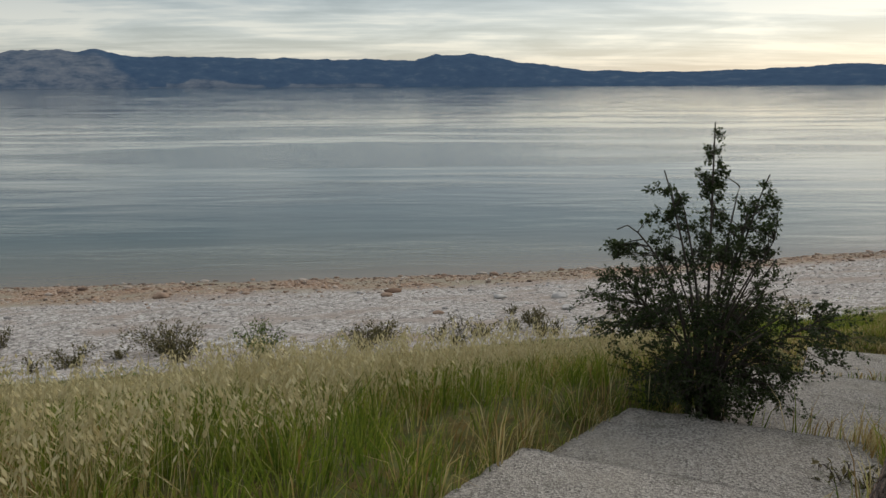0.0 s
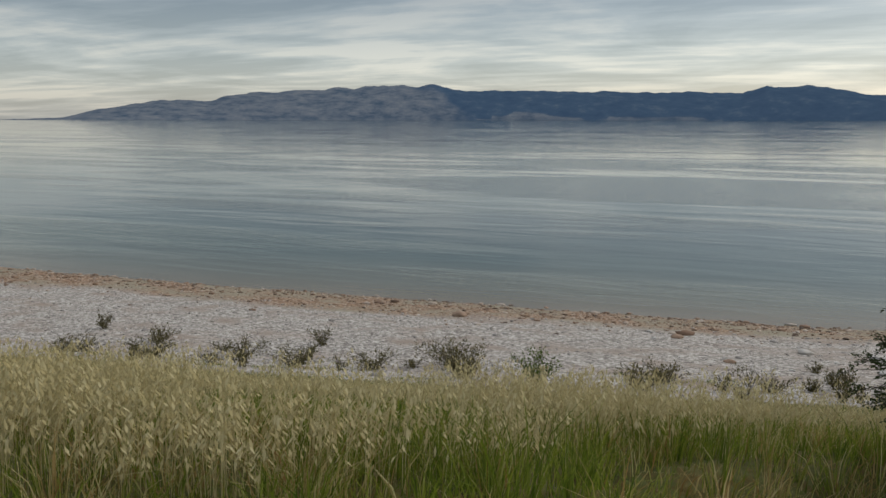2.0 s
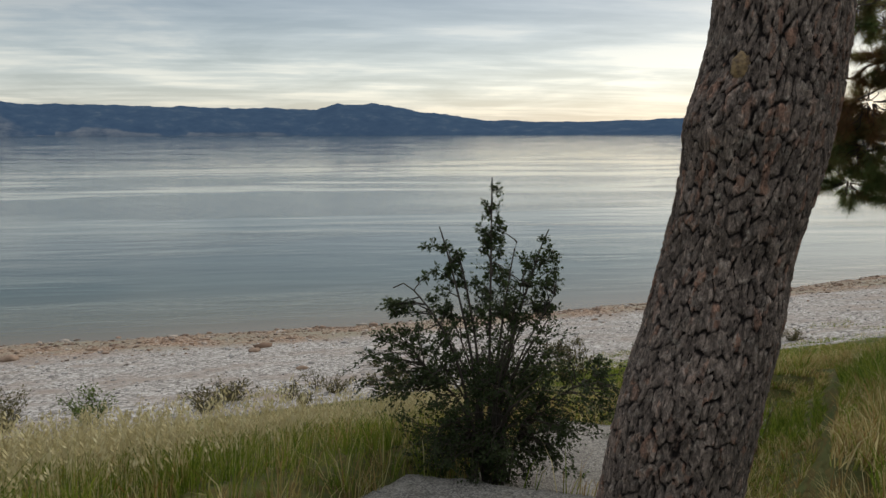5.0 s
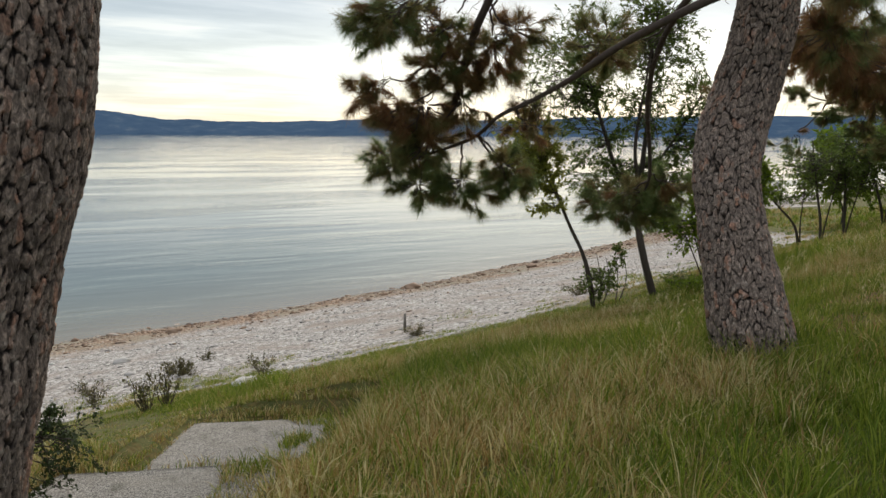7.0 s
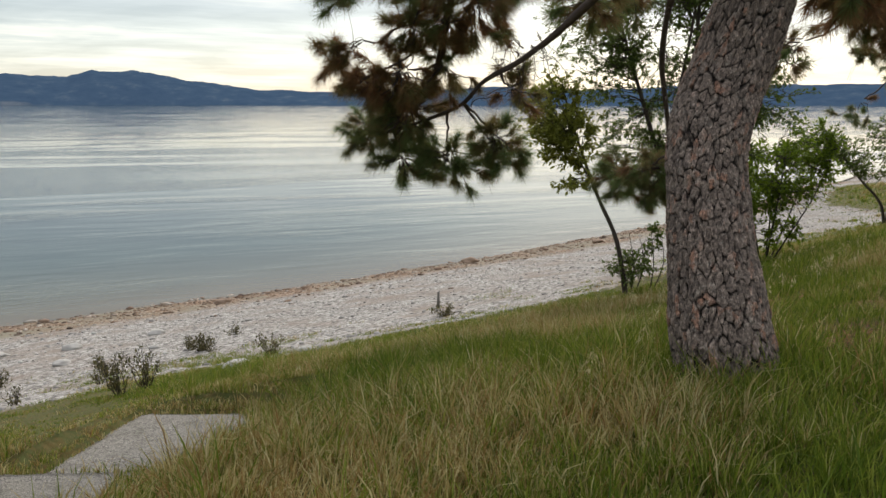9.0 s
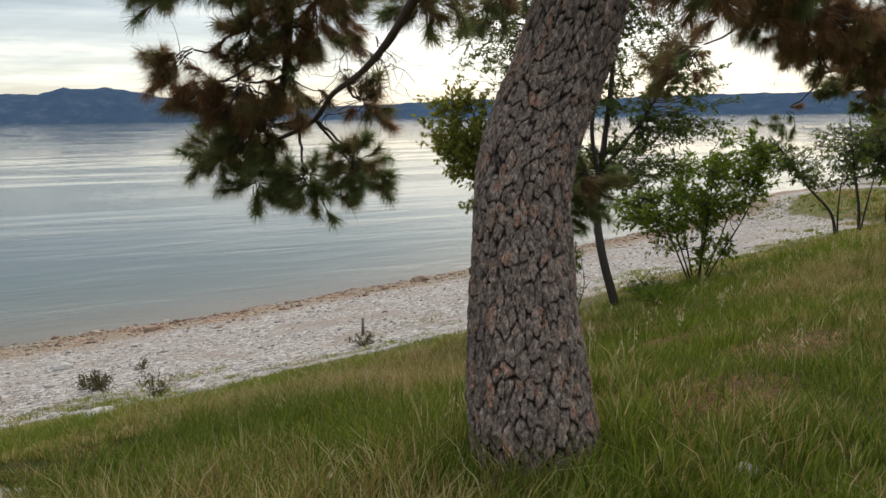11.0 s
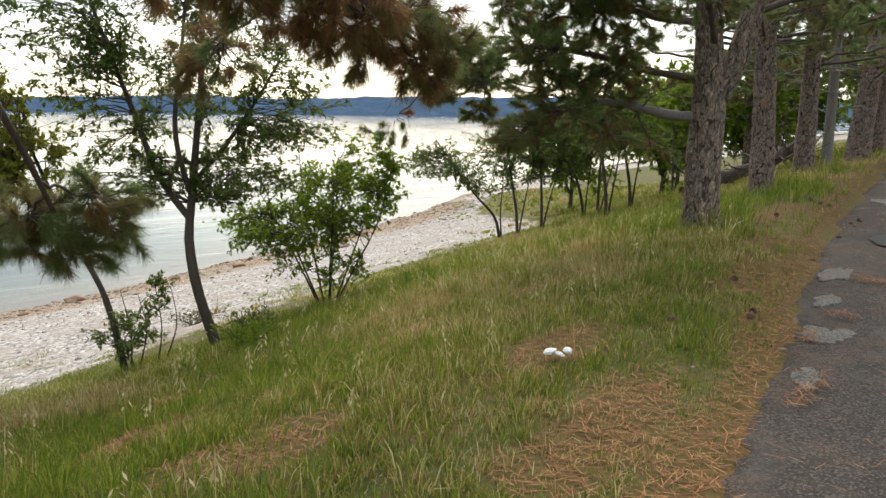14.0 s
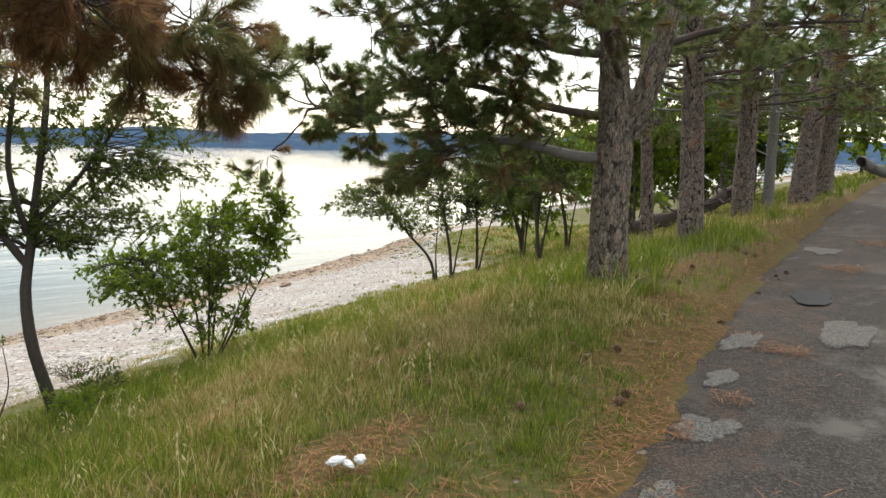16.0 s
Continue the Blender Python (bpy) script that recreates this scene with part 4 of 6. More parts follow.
    for line, lo, hi, way in ((l1, 22, 36, (0.4, 0.2, -0.2)), (l2, 14, 34, (-0.7, 0.3, 0)), (l3, 12, 34, (0.2, 0.3, -0.1)), (l4, 10, 28, (0.1, 0.4, -0.3))):
        for _ in range(9):
            bare_twigs(wood, rng, line[rng.integers(lo, hi)], way, 2, 0.4)
    for k in range(14):
        a = rng.uniform(0, 6.28)
        root = np.array([8.3, 4.95, 3.6 + 0.18 * k])
        tip = root + np.array([1.9 * math.cos(a), 1.9 * math.sin(a), 0.6])
        wood.tube(wander(rng, root, tip, 8, 0.05), 0.05, 0.018, 6)
        pine_blob(wood, tufts, rng, tip, tip, 0.65, 22, 0.2)
    wood.link("branching", M_LIMB, tree)
    needle_mesh(tufts, rng, "crown", tree, length=0.165, width=0.0052, count=48)


def pine_c():
    tree = tagged(new("pine_tree"), "forked grey-barked pine with dense green boughs over the bank", "pine tree", "pines along the path")
    x, y = 17.55, 6.66
    gz = float(ground_z(x, y))
    bark_trunk("trunk", [(x, y, gz - 0.15), (x, y, 0.6), (x + 0.02, y + 0.02, 1.2), (x + 0.06, y + 0.02, 1.9), (x + 0.05, y + 0.05, 2.5), (x + 0.02, y + 0.1, 3.3), (x, y + 0.15, 4.6), (x, y + 0.2, 6.5)],
               [0.245, 0.225, 0.21, 0.205, 0.17, 0.14, 0.12, 0.08], M_BARK_C, tree, 303, (0.05, 0.22), 0.022, sides=96, step=0.016)
    bark_trunk("trunk", [(x + 0.12, y - 0.05, 1.95), (x + 0.24, y - 0.16, 2.3), (x + 0.36, y - 0.26, 2.75), (x + 0.45, y - 0.36, 3.4), (x + 0.6, y - 0.5, 4.8)],
               [0.15, 0.15, 0.14, 0.12, 0.08], M_BARK_C, tree, 304, (0.05, 0.2), 0.02, sides=80, step=0.018)
    rng = np.random.default_rng(33)
    lines = []
    for pts, r in (([(x, y, 1.72), (17.35, 7.1, 1.75), (17.1, 7.6, 1.88), (16.9, 8.1, 1.9), (16.5, 8.6, 1.75)], 0.075),
                   ([(x, y + 0.1, 2.2), (17.2, 7.3, 2.3), (16.8, 7.9, 2.5), (16.2, 8.6, 2.6), (15.6, 9.1, 2.3), (15.2, 9.3, 2.2)], 0.05),
                   ([(x, y + 0.1, 2.9), (17.1, 7.2, 2.95), (16.4, 7.8, 3.2), (15.6, 8.4, 3.1)], 0.05),
                   ([(x, y + 0.1, 3.3), (16.9, 6.9, 3.4), (16.0, 7.2, 3.5), (14.9, 7.4, 3.3)], 0.05),
                   ([(x + 0.1, y, 2.6), (17.0, 6.4, 2.85), (16.2, 6.1, 3.2), (15.0, 5.6, 3.4)], 0.045),
                   ([(x + 0.4, y - 0.3, 3.0), (18.4, 6.0, 3.2), (18.9, 5.4, 3.3), (19.2, 4.6, 3.3)], 0.045)):
        limb = Wood()
        lines.append(limb.tube(curve(pts, 30), r, r * 0.35, 8, 0.05, rng))
        limb.link("limb", M_DEAD if len(lines) == 1 else M_LIMB, tree)
    wood, tufts = Wood(), []
    for line, n, spread, dead in ((lines[0], 11, 0.6, 0.22), (lines[1], 17, 0.6, 0.06), (lines[2], 15, 0.65, 0.05), (lines[3], 14, 0.65, 0.1), (lines[4], 9, 0.55, 0.1), (lines[5], 8, 0.5, 0.15)):
        for k in range(n):
            root = line[int(29 * (0.38 + 0.62 * k / (n - 1)))]
            c = root + rng.normal(0, spread * 0.55, 3) * np.array([1, 1, 0.75])
            pine_blob(wood, tufts, rng, root, c, 0.48, 12, dead, 0.5, 4, 1.0)
    for c, r, k, dead in (((16.2, 7.95, 1.75), 0.5, 50, 0.15), ((15.9, 8.3, 1.5), 0.45, 44, 0.1), ((16.7, 7.6, 1.45), 0.4, 34, 0.35), ((16.4, 8.3, 2.1), 0.6, 60, 0.1), ((15.5, 8.7, 2.2), 0.45, 40, 0.05), ((16.9, 7.7, 2.6), 0.55, 46, 0.2), ((15.9, 8.6, 2.75), 0.45, 40, 0.05)):
        pine_blob(wood, tufts, rng, lines[0][18], c, r, int(k * 0.62), dead, 0.6, 4, 0.95)
    for root, c, r in ((lines[1][28], (14.97, 9.68, 3.06), 0.2), (lines[1][27], (15.0, 9.74, 2.42), 0.22), (lines[1][25], (15.44, 9.45, 1.95), 0.24), (lines[1][26], (15.32, 9.45, 2.92), 0.22), (lines[1][23], (15.75, 9.19, 2.29), 0.26),
                       (lines[1][22], (15.91, 9.06, 1.73), 0.26), (lines[0][26], (16.17, 8.83, 1.39), 0.3), (lines[2][24], (16.41, 8.53, 2.75), 0.34), (lines[2][26], (16.08, 8.78, 3.12), 0.32), (lines[1][24], (15.61, 9.10, 2.6), 0.28),
                       (lines[0][27], (16.21, 8.53, 1.55), 0.36), (lines[0][20], (16.87, 7.61, 2.3), 0.36), (lines[0][24], (16.49, 7.89, 2.19), 0.36), (lines[2][16], (16.78, 7.38, 2.6), 0.36), (lines[2][20], (16.2, 8.3, 2.9), 0.36),
                       (lines[2][18], (16.7, 7.9, 3.2), 0.4), (lines[2][14], (17.0, 7.4, 3.1), 0.4), (lines[3][14], (16.4, 7.5, 3.4), 0.42), (lines[3][10], (16.9, 7.2, 3.6), 0.42), (lines[2][22], (16.3, 8.2, 3.5), 0.4)):
        pine_blob(wood, tufts, rng, root, c, r, int(16 + 40 * r), 0.12, 0.6, 4, 0.9)
    for _ in range(26):
        line = lines[rng.integers(0, 6)]
        bare_twigs(wood, rng, line[rng.integers(4, 22)], (-0.5, 0.2, -0.2), 2, 0.5)
    for k in range(12):
        a = rng.uniform(0, 6.28)
        root = np.array([x, y + 0.15, 3.6 + 0.2 * k])
        tip = root + np.array([1.8 * math.cos(a), 1.8 * math.sin(a), 0.5])
        wood.tube(wander(rng, root, tip, 8, 0.05), 0.04, 0.018, 6)
        pine_blob(wood, tufts, rng, tip, tip, 0.7, 26, 0.1)
    wood.link("branching", M_LIMB, tree)
    needle_mesh(tufts, rng, "crown", tree, length=0.125, width=0.0085, count=34)


def far_pine(x, y, radius, lean, seed, low, crown=True, bark=None, label="straight dark pine trunk standing in the grass by the path"):
    tree = tagged(new("pine_tree"), label, "pine tree", "pines along the path")
    gz = float(ground_z(x, y))
    rng = np.random.default_rng(seed)
    pts = [(x, y, gz - 0.15), (x + lean[0] * 0.1, y + lean[1] * 0.1, gz + 0.9), (x + lean[0] * 0.35, y + lean[1] * 0.35, gz + 2.2), (x + lean[0] * 0.7, y + lean[1] * 0.7, gz + 4.0), (x + lean[0], y + lean[1], gz + 6.5)]
    bark_trunk("trunk", pts, [radius * 1.12, radius, radius * 0.88, radius * 0.7, radius * 0.4], bark or M_BARK_A, tree, seed, (0.07, 0.15), 0.02, sides=60, step=0.03)
    top = curve(pts, 60)
    wood, dead, tufts = Wood(), Wood(), []
    for k in range(10):
        i = int(60 * rng.uniform(low / 6.5, 0.6))
        a = rng.uniform(0, 6.28)
        tip = top[i] + np.array([math.cos(a), math.sin(a), rng.uniform(-0.1, 0.25)]) * rng.uniform(0.7, 1.8)
        line = dead.tube(wander(rng, top[i], tip, 8, -0.05, 0.05), 0.022, 0.007, 5)
        for _ in range(3):
            j = rng.integers(3, 8)
            dead.tube(wander(rng, line[j], line[j] + rng.normal(0, 0.25, 3), 5, 0, 0.1), 0.007, 0.003, 4)
    dead.link("dead_wood", M_DEAD, tree, "bare grey dead branches")
    if crown:
        for k in range(24):
            i = int(60 * rng.uniform(0.36, 0.97))
            a = rng.uniform(0, 6.28)
            tip = top[min(i, 59)] + np.array([math.cos(a), math.sin(a), rng.uniform(-0.05, 0.3)]) * rng.uniform(1.0, 2.6)
            wood.tube(wander(rng, top[min(i, 59)], tip, 8, 0.03), 0.035, 0.014, 5)
            pine_blob(wood, tufts, rng, tip, tip, 0.75, 22, 0.12, 0.55, 3, 1.2)
        wood.link("branching", M_LIMB, tree)
        needle_mesh(tufts, rng, "crown", tree, length=0.13, width=0.016, count=26)


def young_tree(stems, cloud, leaves, material, seed, label, category="tree", size=0.07, wide=0.5, twigs=60, bark=None, group="", name="young_tree", thin=1.0):
    """stems: polylines with a base radius; cloud: ellipsoids (centre, radii, weight) that the leaves fill."""
    rng = np.random.default_rng(seed)
    tree = tagged(new(name), label, category, group)
    lines = []
    for pts, r in stems:
        w = Wood()
        lines.append(w.tube(curve(pts, 22), r, r * 0.3, 7, 0.04, rng))
        w.link("trunk" if r >= 0.02 else "stem", bark or M_STEM, tree)
    tops = np.concatenate([l[8:] for l in lines])
    wood, P, D = Wood(), [], []
    total = sum(c[2] for c in cloud)
    for c, rad, weight in cloud:
        c, rad = np.asarray(c, float), np.asarray(rad, float)
        for _ in range(max(1, int(twigs * weight / total))):
            o = rng.normal(0, 1, 3)
            o *= rng.uniform(0.3, 1) ** 0.5 / np.linalg.norm(o)
            tip = c + o * rad
            gap = np.linalg.norm(tops - tip, axis=1) + 0.8 * np.maximum(0, tops[:, 2] - tip[2] + 0.1)
            root = tops[np.argmin(gap + rng.uniform(0, 0.25, len(gap)))]
            line = wander(rng, root, tip, 9, -0.06, 0.06)
            wood.tube(line, 0.008 * thin, 0.0025 * thin, 4)
            for _ in range(5):
                j = rng.integers(3, 9)
                e = (line[-1] - line[-3]) * rng.uniform(0.5, 1.3) + rng.normal(0, 0.12 * float(np.mean(rad)), 3)
                sub = wander(rng, line[j], line[j] + e, 5, 0, 0.1)
                wood.tube(sub, 0.004 * thin, 0.0018 * thin, 3)
                m = max(1, int(leaves * weight / total / max(1, int(twigs * weight / total)) / 5))
                q = rng.uniform(0.25, 1.05, m) * 4
                i = np.clip(q.astype(int), 0, 3)
                f = (q - i)[:, None]
                P.append(sub[i] * (1 - f) + sub[i + 1] * f + rng.normal(0, 0.012, (m, 3)))
                D.append(np.repeat((sub[-1] - sub[0])[None] / (np.linalg.norm(sub[-1] - sub[0]) + 1e-6), m, 0))
    wood.link("branching", bark or M_STEM, tree)
    leaf_mesh(np.concatenate(P), np.concatenate(D), rng, "crown", material, tree, size, wide)
    return tree


def on_ground(x, y, dz=0.0):
    return (x, y, float(ground_z(x, y)) + dz)


pine_a()
pine_b()
pine_c()
far_pine(22.3, 7.95, 0.20, (-0.35, 0.1), 401, 2.2)
far_pine(26.8, 8.95, 0.21, (0.25, 0.1), 402, 2.0)
far_pine(28.9, 9.2, 0.12, (0.1, 0.0), 403, 1.2, False, M_DEAD, "thin dead pine with bare pale branches")
far_pine(31.6, 9.35, 0.30, (0.7, -0.2), 404, 2.2)
far_pine(35.6, 10.1, 0.26, (-0.3, -0.4), 405, 2.0)
far_pine(24.0, 9.7, 0.12, (-0.2, 0.3), 406, 2.6)
far_pine(42.0, 9.5, 0.24, (0.3, -0.2), 407, 2.0)
far_pine(34.0, 13.5, 0.2, (0.2, 0.2), 408, 2.2)

# the bush beside the treads
bx, by = 1.95, 5.55
rngb = np.random.default_rng(77)
stems = []
for k in range(20):
    a = rngb.uniform(0, 6.28)
    r = rngb.uniform(0.3, 0.95)
    h = rngb.uniform(0.7, 1.45) * (1.15 - 0.45 * r)
    stems.append(([on_ground(bx + 0.12 * math.cos(a), by + 0.12 * math.sin(a), -0.04), (bx + 0.35 * r * math.cos(a), by + 0.35 * r * math.sin(a), -0.75 + h * 0.5), (bx + r * math.cos(a), by + r * math.sin(a), -0.75 + h)], 0.013))
for tip in ((2.04, 5.95, 1.32), (1.62, 5.75, 0.98), (2.48, 5.95, 0.92), (1.28, 5.7, 0.55), (1.75, 5.8, 0.8), (2.2, 5.8, 0.85)):
    stems.append(([on_ground(bx, by, -0.04), (bx + (tip[0] - bx) * 0.35, by + (tip[1] - by) * 0.35, 0.05), (bx + (tip[0] - bx) * 0.8, by + (tip[1] - by) * 0.8, 0.3 + tip[2] * 0.45), tip], 0.016))
young_tree(stems, [((1.95, 5.5, -0.58), (0.6, 0.55, 0.2), 2.2), ((1.95, 5.55, -0.35), (0.72, 0.65, 0.36), 3.0), ((1.9, 5.65, 0.1), (0.62, 0.55, 0.35), 2.2), ((2.55, 5.4, -0.2), (0.45, 0.4, 0.28), 1.0), ((1.3, 5.6, 0.0), (0.32, 0.3, 0.3), 0.7),
                   ((2.04, 5.92, 0.85), (0.10, 0.10, 0.48), 0.6), ((1.64, 5.75, 0.65), (0.14, 0.14, 0.32), 0.6), ((2.42, 5.9, 0.55), (0.17, 0.16, 0.36), 0.7), ((1.3, 5.7, 0.35), (0.1, 0.1, 0.22), 0.3), ((2.1, 5.8, 0.45), (0.4, 0.3, 0.3), 0.8)],
           34000, M_LEAF_DARK, 78, "dense dark small-leaved shrub beside the concrete treads", "shrub", 0.027, 0.62, 420, None, "", "shrub", 0.7)

# young trees on the edge of the beach
x, y = 12.88, 10.85
young_tree([([on_ground(x, y, -0.1), (12.7, 11.0, -0.5), (12.72, 11.2, 0.1), (12.82, 11.3, 0.5), (12.95, 11.35, 1.3), (13.1, 11.4, 2.3), (13.2, 11.5, 3.8)], 0.075),
            ([(12.78, 11.27, 0.35), (12.5, 11.5, 0.9), (12.3, 11.7, 1.7), (12.0, 11.9, 2.8), (11.8, 12.0, 3.6)], 0.05),
            ([(12.85, 11.3, 0.8), (13.3, 11.2, 1.3), (13.8, 11.1, 2.0), (14.2, 11.0, 2.7)], 0.035),
            ([(12.8, 11.3, 0.7), (12.6, 11.2, 1.5), (12.7, 11.1, 2.6), (12.8, 11.0, 3.7)], 0.04)],
           [((12.1, 11.9, 1.9), (0.9, 0.8, 0.9), 1.6), ((11.6, 12.1, 2.9), (1.0, 0.8, 0.9), 1.5), ((13.2, 11.4, 3.4), (1.0, 0.8, 0.6), 1.0), ((13.0, 11.4, 2.6), (1.0, 0.9, 1.2), 2.0), ((14.0, 11.0, 1.9), (0.8, 0.8, 0.9), 1.6), ((13.4, 11.3, 0.9), (0.8, 0.7, 0.45), 1.4), ((12.2, 11.7, 0.9), (0.7, 0.6, 0.4), 0.8), ((12.8, 11.5, 3.7), (1.3, 1.0, 0.7), 1.3)],
           34000, M_LEAF_MID, 501, "young tree with forked dark stem and sparse grey-green leaves", size=0.062, twigs=500, group="young trees above the beach")
x, y = 11.86, 11.3
young_tree([([on_ground(x, y, -0.1), (11.72, 11.45, -0.6), (11.5, 11.7, 0.1), (11.25, 11.9, 0.9), (11.0, 12.0, 1.7)], 0.05), ([(11.55, 11.65, -0.05), (11.2, 11.6, 0.5), (10.8, 11.6, 1.1)], 0.02)],
           [((10.6, 11.7, 1.5), (0.55, 0.5, 0.6), 2.0), ((11.0, 11.9, 1.1), (0.6, 0.5, 0.5), 1.3), ((11.0, 11.5, 0.4), (0.4, 0.4, 0.2), 0.25)],
           6500, M_LEAF_YELLOW, 502, "leaning young tree with yellow-green leaves", size=0.08, twigs=130, group="young trees above the beach")
young_tree([([on_ground(11.75 + 0.15 * k, 11.15 + 0.1 * (k % 3), -0.05), (11.7 + 0.2 * k, 11.2, -1.0), (11.6 + 0.22 * k, 11.25, -0.55 + 0.1 * (k % 2))], 0.012) for k in range(5)],
           [((11.9, 11.2, -0.98), (0.5, 0.4, 0.28), 1.5), ((12.25, 11.2, -0.6), (0.16, 0.16, 0.3), 0.6)], 1500, M_LEAF_MID, 503, "low dark bush at the foot of a young tree", "bush", 0.06, 0.5, 50, None, "", "bush", 0.7)
x, y = 15.3, 11.75
young_tree([([on_ground(x + dx * 0.2, y + dy * 0.2, -0.05), (x + dx * 0.6, y + dy * 0.6, -0.7), (x + dx * 1.1, y + dy * 1.1, 0.0), (x + dx * 1.5, y + dy * 1.5, h)], 0.018)
            for dx, dy, h in ((-0.6, 0.3, 0.5), (-0.2, -0.4, 0.7), (0.3, 0.2, 1.0), (0.6, -0.4, 0.9), (0.0, 0.5, 1.2), (0.8, 0.1, 0.3), (-0.8, -0.2, 0.2))],
           [((14.8, 11.95, 0.0), (1.2, 0.9, 0.42), 3.0), ((15.6, 11.7, 0.45), (1.1, 0.9, 0.55), 2.4), ((15.9, 11.4, 0.9), (0.5, 0.5, 0.5), 1.0), ((15.2, 11.7, -0.7), (0.9, 0.7, 0.25), 0.5)],
           12000, M_LEAF_LIGHT, 504, "bushy many-stemmed young tree with fresh green leaves", size=0.075, twigs=300, group="young trees above the beach")
for k, (x, y, h, lean, mat, n) in enumerate((
        (25.75, 17.3, 3.0, (-1.6, 1.2), M_LEAF_MID, 1500), (25.0, 16.0, 3.2, (-0.3, 0.3), M_LEAF_MID, 900), (25.7, 15.7, 3.0, (0.1, 0.2), M_LEAF_MID, 1000), (27.6, 15.6, 3.6, (-1.0, 0.4), M_LEAF_MID, 2200),
        (27.3, 14.9, 3.4, (0.4, 0.2), M_LEAF_MID, 2200), (24.0, 12.4, 3.4, (-0.4, 0.2), M_LEAF_MID, 2000), (26.0, 13.0, 3.2, (-0.7, 0.1), M_LEAF_LIGHT, 1800), (31.0, 14.0, 4.0, (0.2, 0.2), M_LEAF_LIGHT, 3200),
        (33.5, 16.0, 4.4, (0.1, 0.2), M_LEAF_LIGHT, 3200))):
    g = float(ground_z(x, y))
    lx, ly = lean
    young_tree([([(x, y, g - 0.1), (x + lx * 0.1, y + ly * 0.1, g + 0.7), (x + lx * 0.45, y + ly * 0.45, g + h * 0.5), (x + lx, y + ly, g + h)], 0.05),
                ([(x + 0.05, y, g), (x + 0.2 + lx * 0.2, y - 0.1, g + 0.9), (x + 0.5 + lx * 0.4, y - 0.2, g + h * 0.65)], 0.03)],
               [((x + lx * 0.9, y + ly * 0.9, g + h * 0.78), (1.3, 1.2, 0.5), 2.0), ((x + 0.3 + lx * 0.5, y, g + h * 0.62), (1.0, 1.0, 0.45), 1.2)],
               int(n * 2.6), mat, 520 + k, "slender young tree with thin bent stems on the grass", size=0.10, twigs=110, group="young trees above the beach", thin=1.5)


# ---- ground cover ----
def slope_points(rng, count, s0, s1, d0, d1):
    s, d = rng.uniform(s0, s1, count), rng.uniform(d0, d1, count)
    return s, d


def blade_mesh(name, s, d, height, width, lean, dry, rng, label, bend=0.5):
    x, y = spot(s, d)
    z = height_sd(s, d) - 0.012
    step_z = on_tread(x, y, 0.0)
    z = np.where(step_z < 50, np.maximum(z, step_z - 0.01), z)
    k = len(s)
    a = rng.uniform(0, 2 * np.pi, k)
    wx, wy = np.cos(a), np.sin(a)
    lx, ly = np.cos(lean[0]) * lean[1], np.sin(lean[0]) * lean[1]
    w = width[:, None] / 2
    side = np.stack([wx, wy, np.zeros(k)], -1) * w
    base = np.stack([x, y, z], -1)
    mid = base + np.stack([lx * 0.35 * height, ly * 0.35 * height, 0.55 * height], -1)
    tip = base + np.stack([lx * height, ly * height, height * np.clip(1 - 0.45 * lean[1] * bend, 0.3, 1)], -1)
    v = np.stack([base - side, base + side, mid + side * 0.8, mid - side * 0.8, tip], 1).reshape(-1, 3)
    b = np.arange(k)[:, None] * 5
    quads, tris = b + [0, 1, 2, 3], b + [3, 2, 4]
    tipness = np.tile([0, 0, 0.5, 0.5, 1.0], k)
    ob = link_mesh(name, v, [quads, tris], M_GRASS, None, "", {"dry": np.repeat(dry, 5), "tip": tipness}, shade=False)
    return tagged(ob, label, "grass", kind="stuff")


def dryness(s, d, rng):
    f = 0.16 + 0.08 * smooth(4.5, 7.5, s) + 1.2 * (fbm(s * 0.42, d * 0.5, 131, 4) - 0.5) + 0.35 * (fbm(s * 1.7, d * 1.9, 141, 3) - 0.5)
    f = f + 0.10 * (1 - smooth(1.5, 5.0, s)) * smooth(1.0, 2.5, d) * (1 - smooth(5.5, 9.5, d))
    f = f + 0.08 * bed_w(s, d)
    f = f + 0.24 * (1 - smooth(0.0, 1.6, np.abs(d - 6.6))) * smooth(4.5, 6.5, s) * (1 - smooth(9.5, 12, s))
    return f + rng.normal(0, 0.13, len(s))


def keep_turf(s, d, rng):
    x, y = spot(s, d)
    beside = (x - 0.4) * 0.818 - (y - 1.9) * 0.575          # from the stair's middle line
    ok = on_tread(x, y, -0.03 - 0.6 * smooth(0.1, 0.6, beside) * smooth(0.3, 0.6, fbm(s * 1.5, d * 1.5, 155, 3)) * smooth(2.5, 3.5, y)) > 50
    off = d - turf_d(s)
    ragged = off - 0.4 - 5.0 * (fbm(s * 0.8, d * 0.9, 151, 4) - 0.5)
    clumps = smooth(0.44, 0.56, fbm(s * 0.9, d * 1.3, 153, 4))
    islands = 0.6 * smooth(0.54, 0.62, fbm(s * 0.8, d * 1.1, 153, 3)) * (1 - smooth(1.8, 3.6, off))
    off = off + 1.2 * (1 - smooth(4.5, 7.5, s))
    near = smooth(-3.4, -1.0, off)
    ragged = ragged + 1.2 * (1 - smooth(4.5, 7.5, s))
    ok &= rng.uniform(0, 1, len(s)) < np.maximum((1 - smooth(-1.8, 0.6, ragged)) * (1 - near * (1 - clumps)), islands)
    ok &= d > edge_d(s) + 0.10 + 0.25 * (fbm(s * 2.5, s * 0, 161, 3) - 0.5)
    bald = 0.74 * bed_w(s, d)
    ok &= rng.uniform(0, 1, len(s)) > bald
    return ok


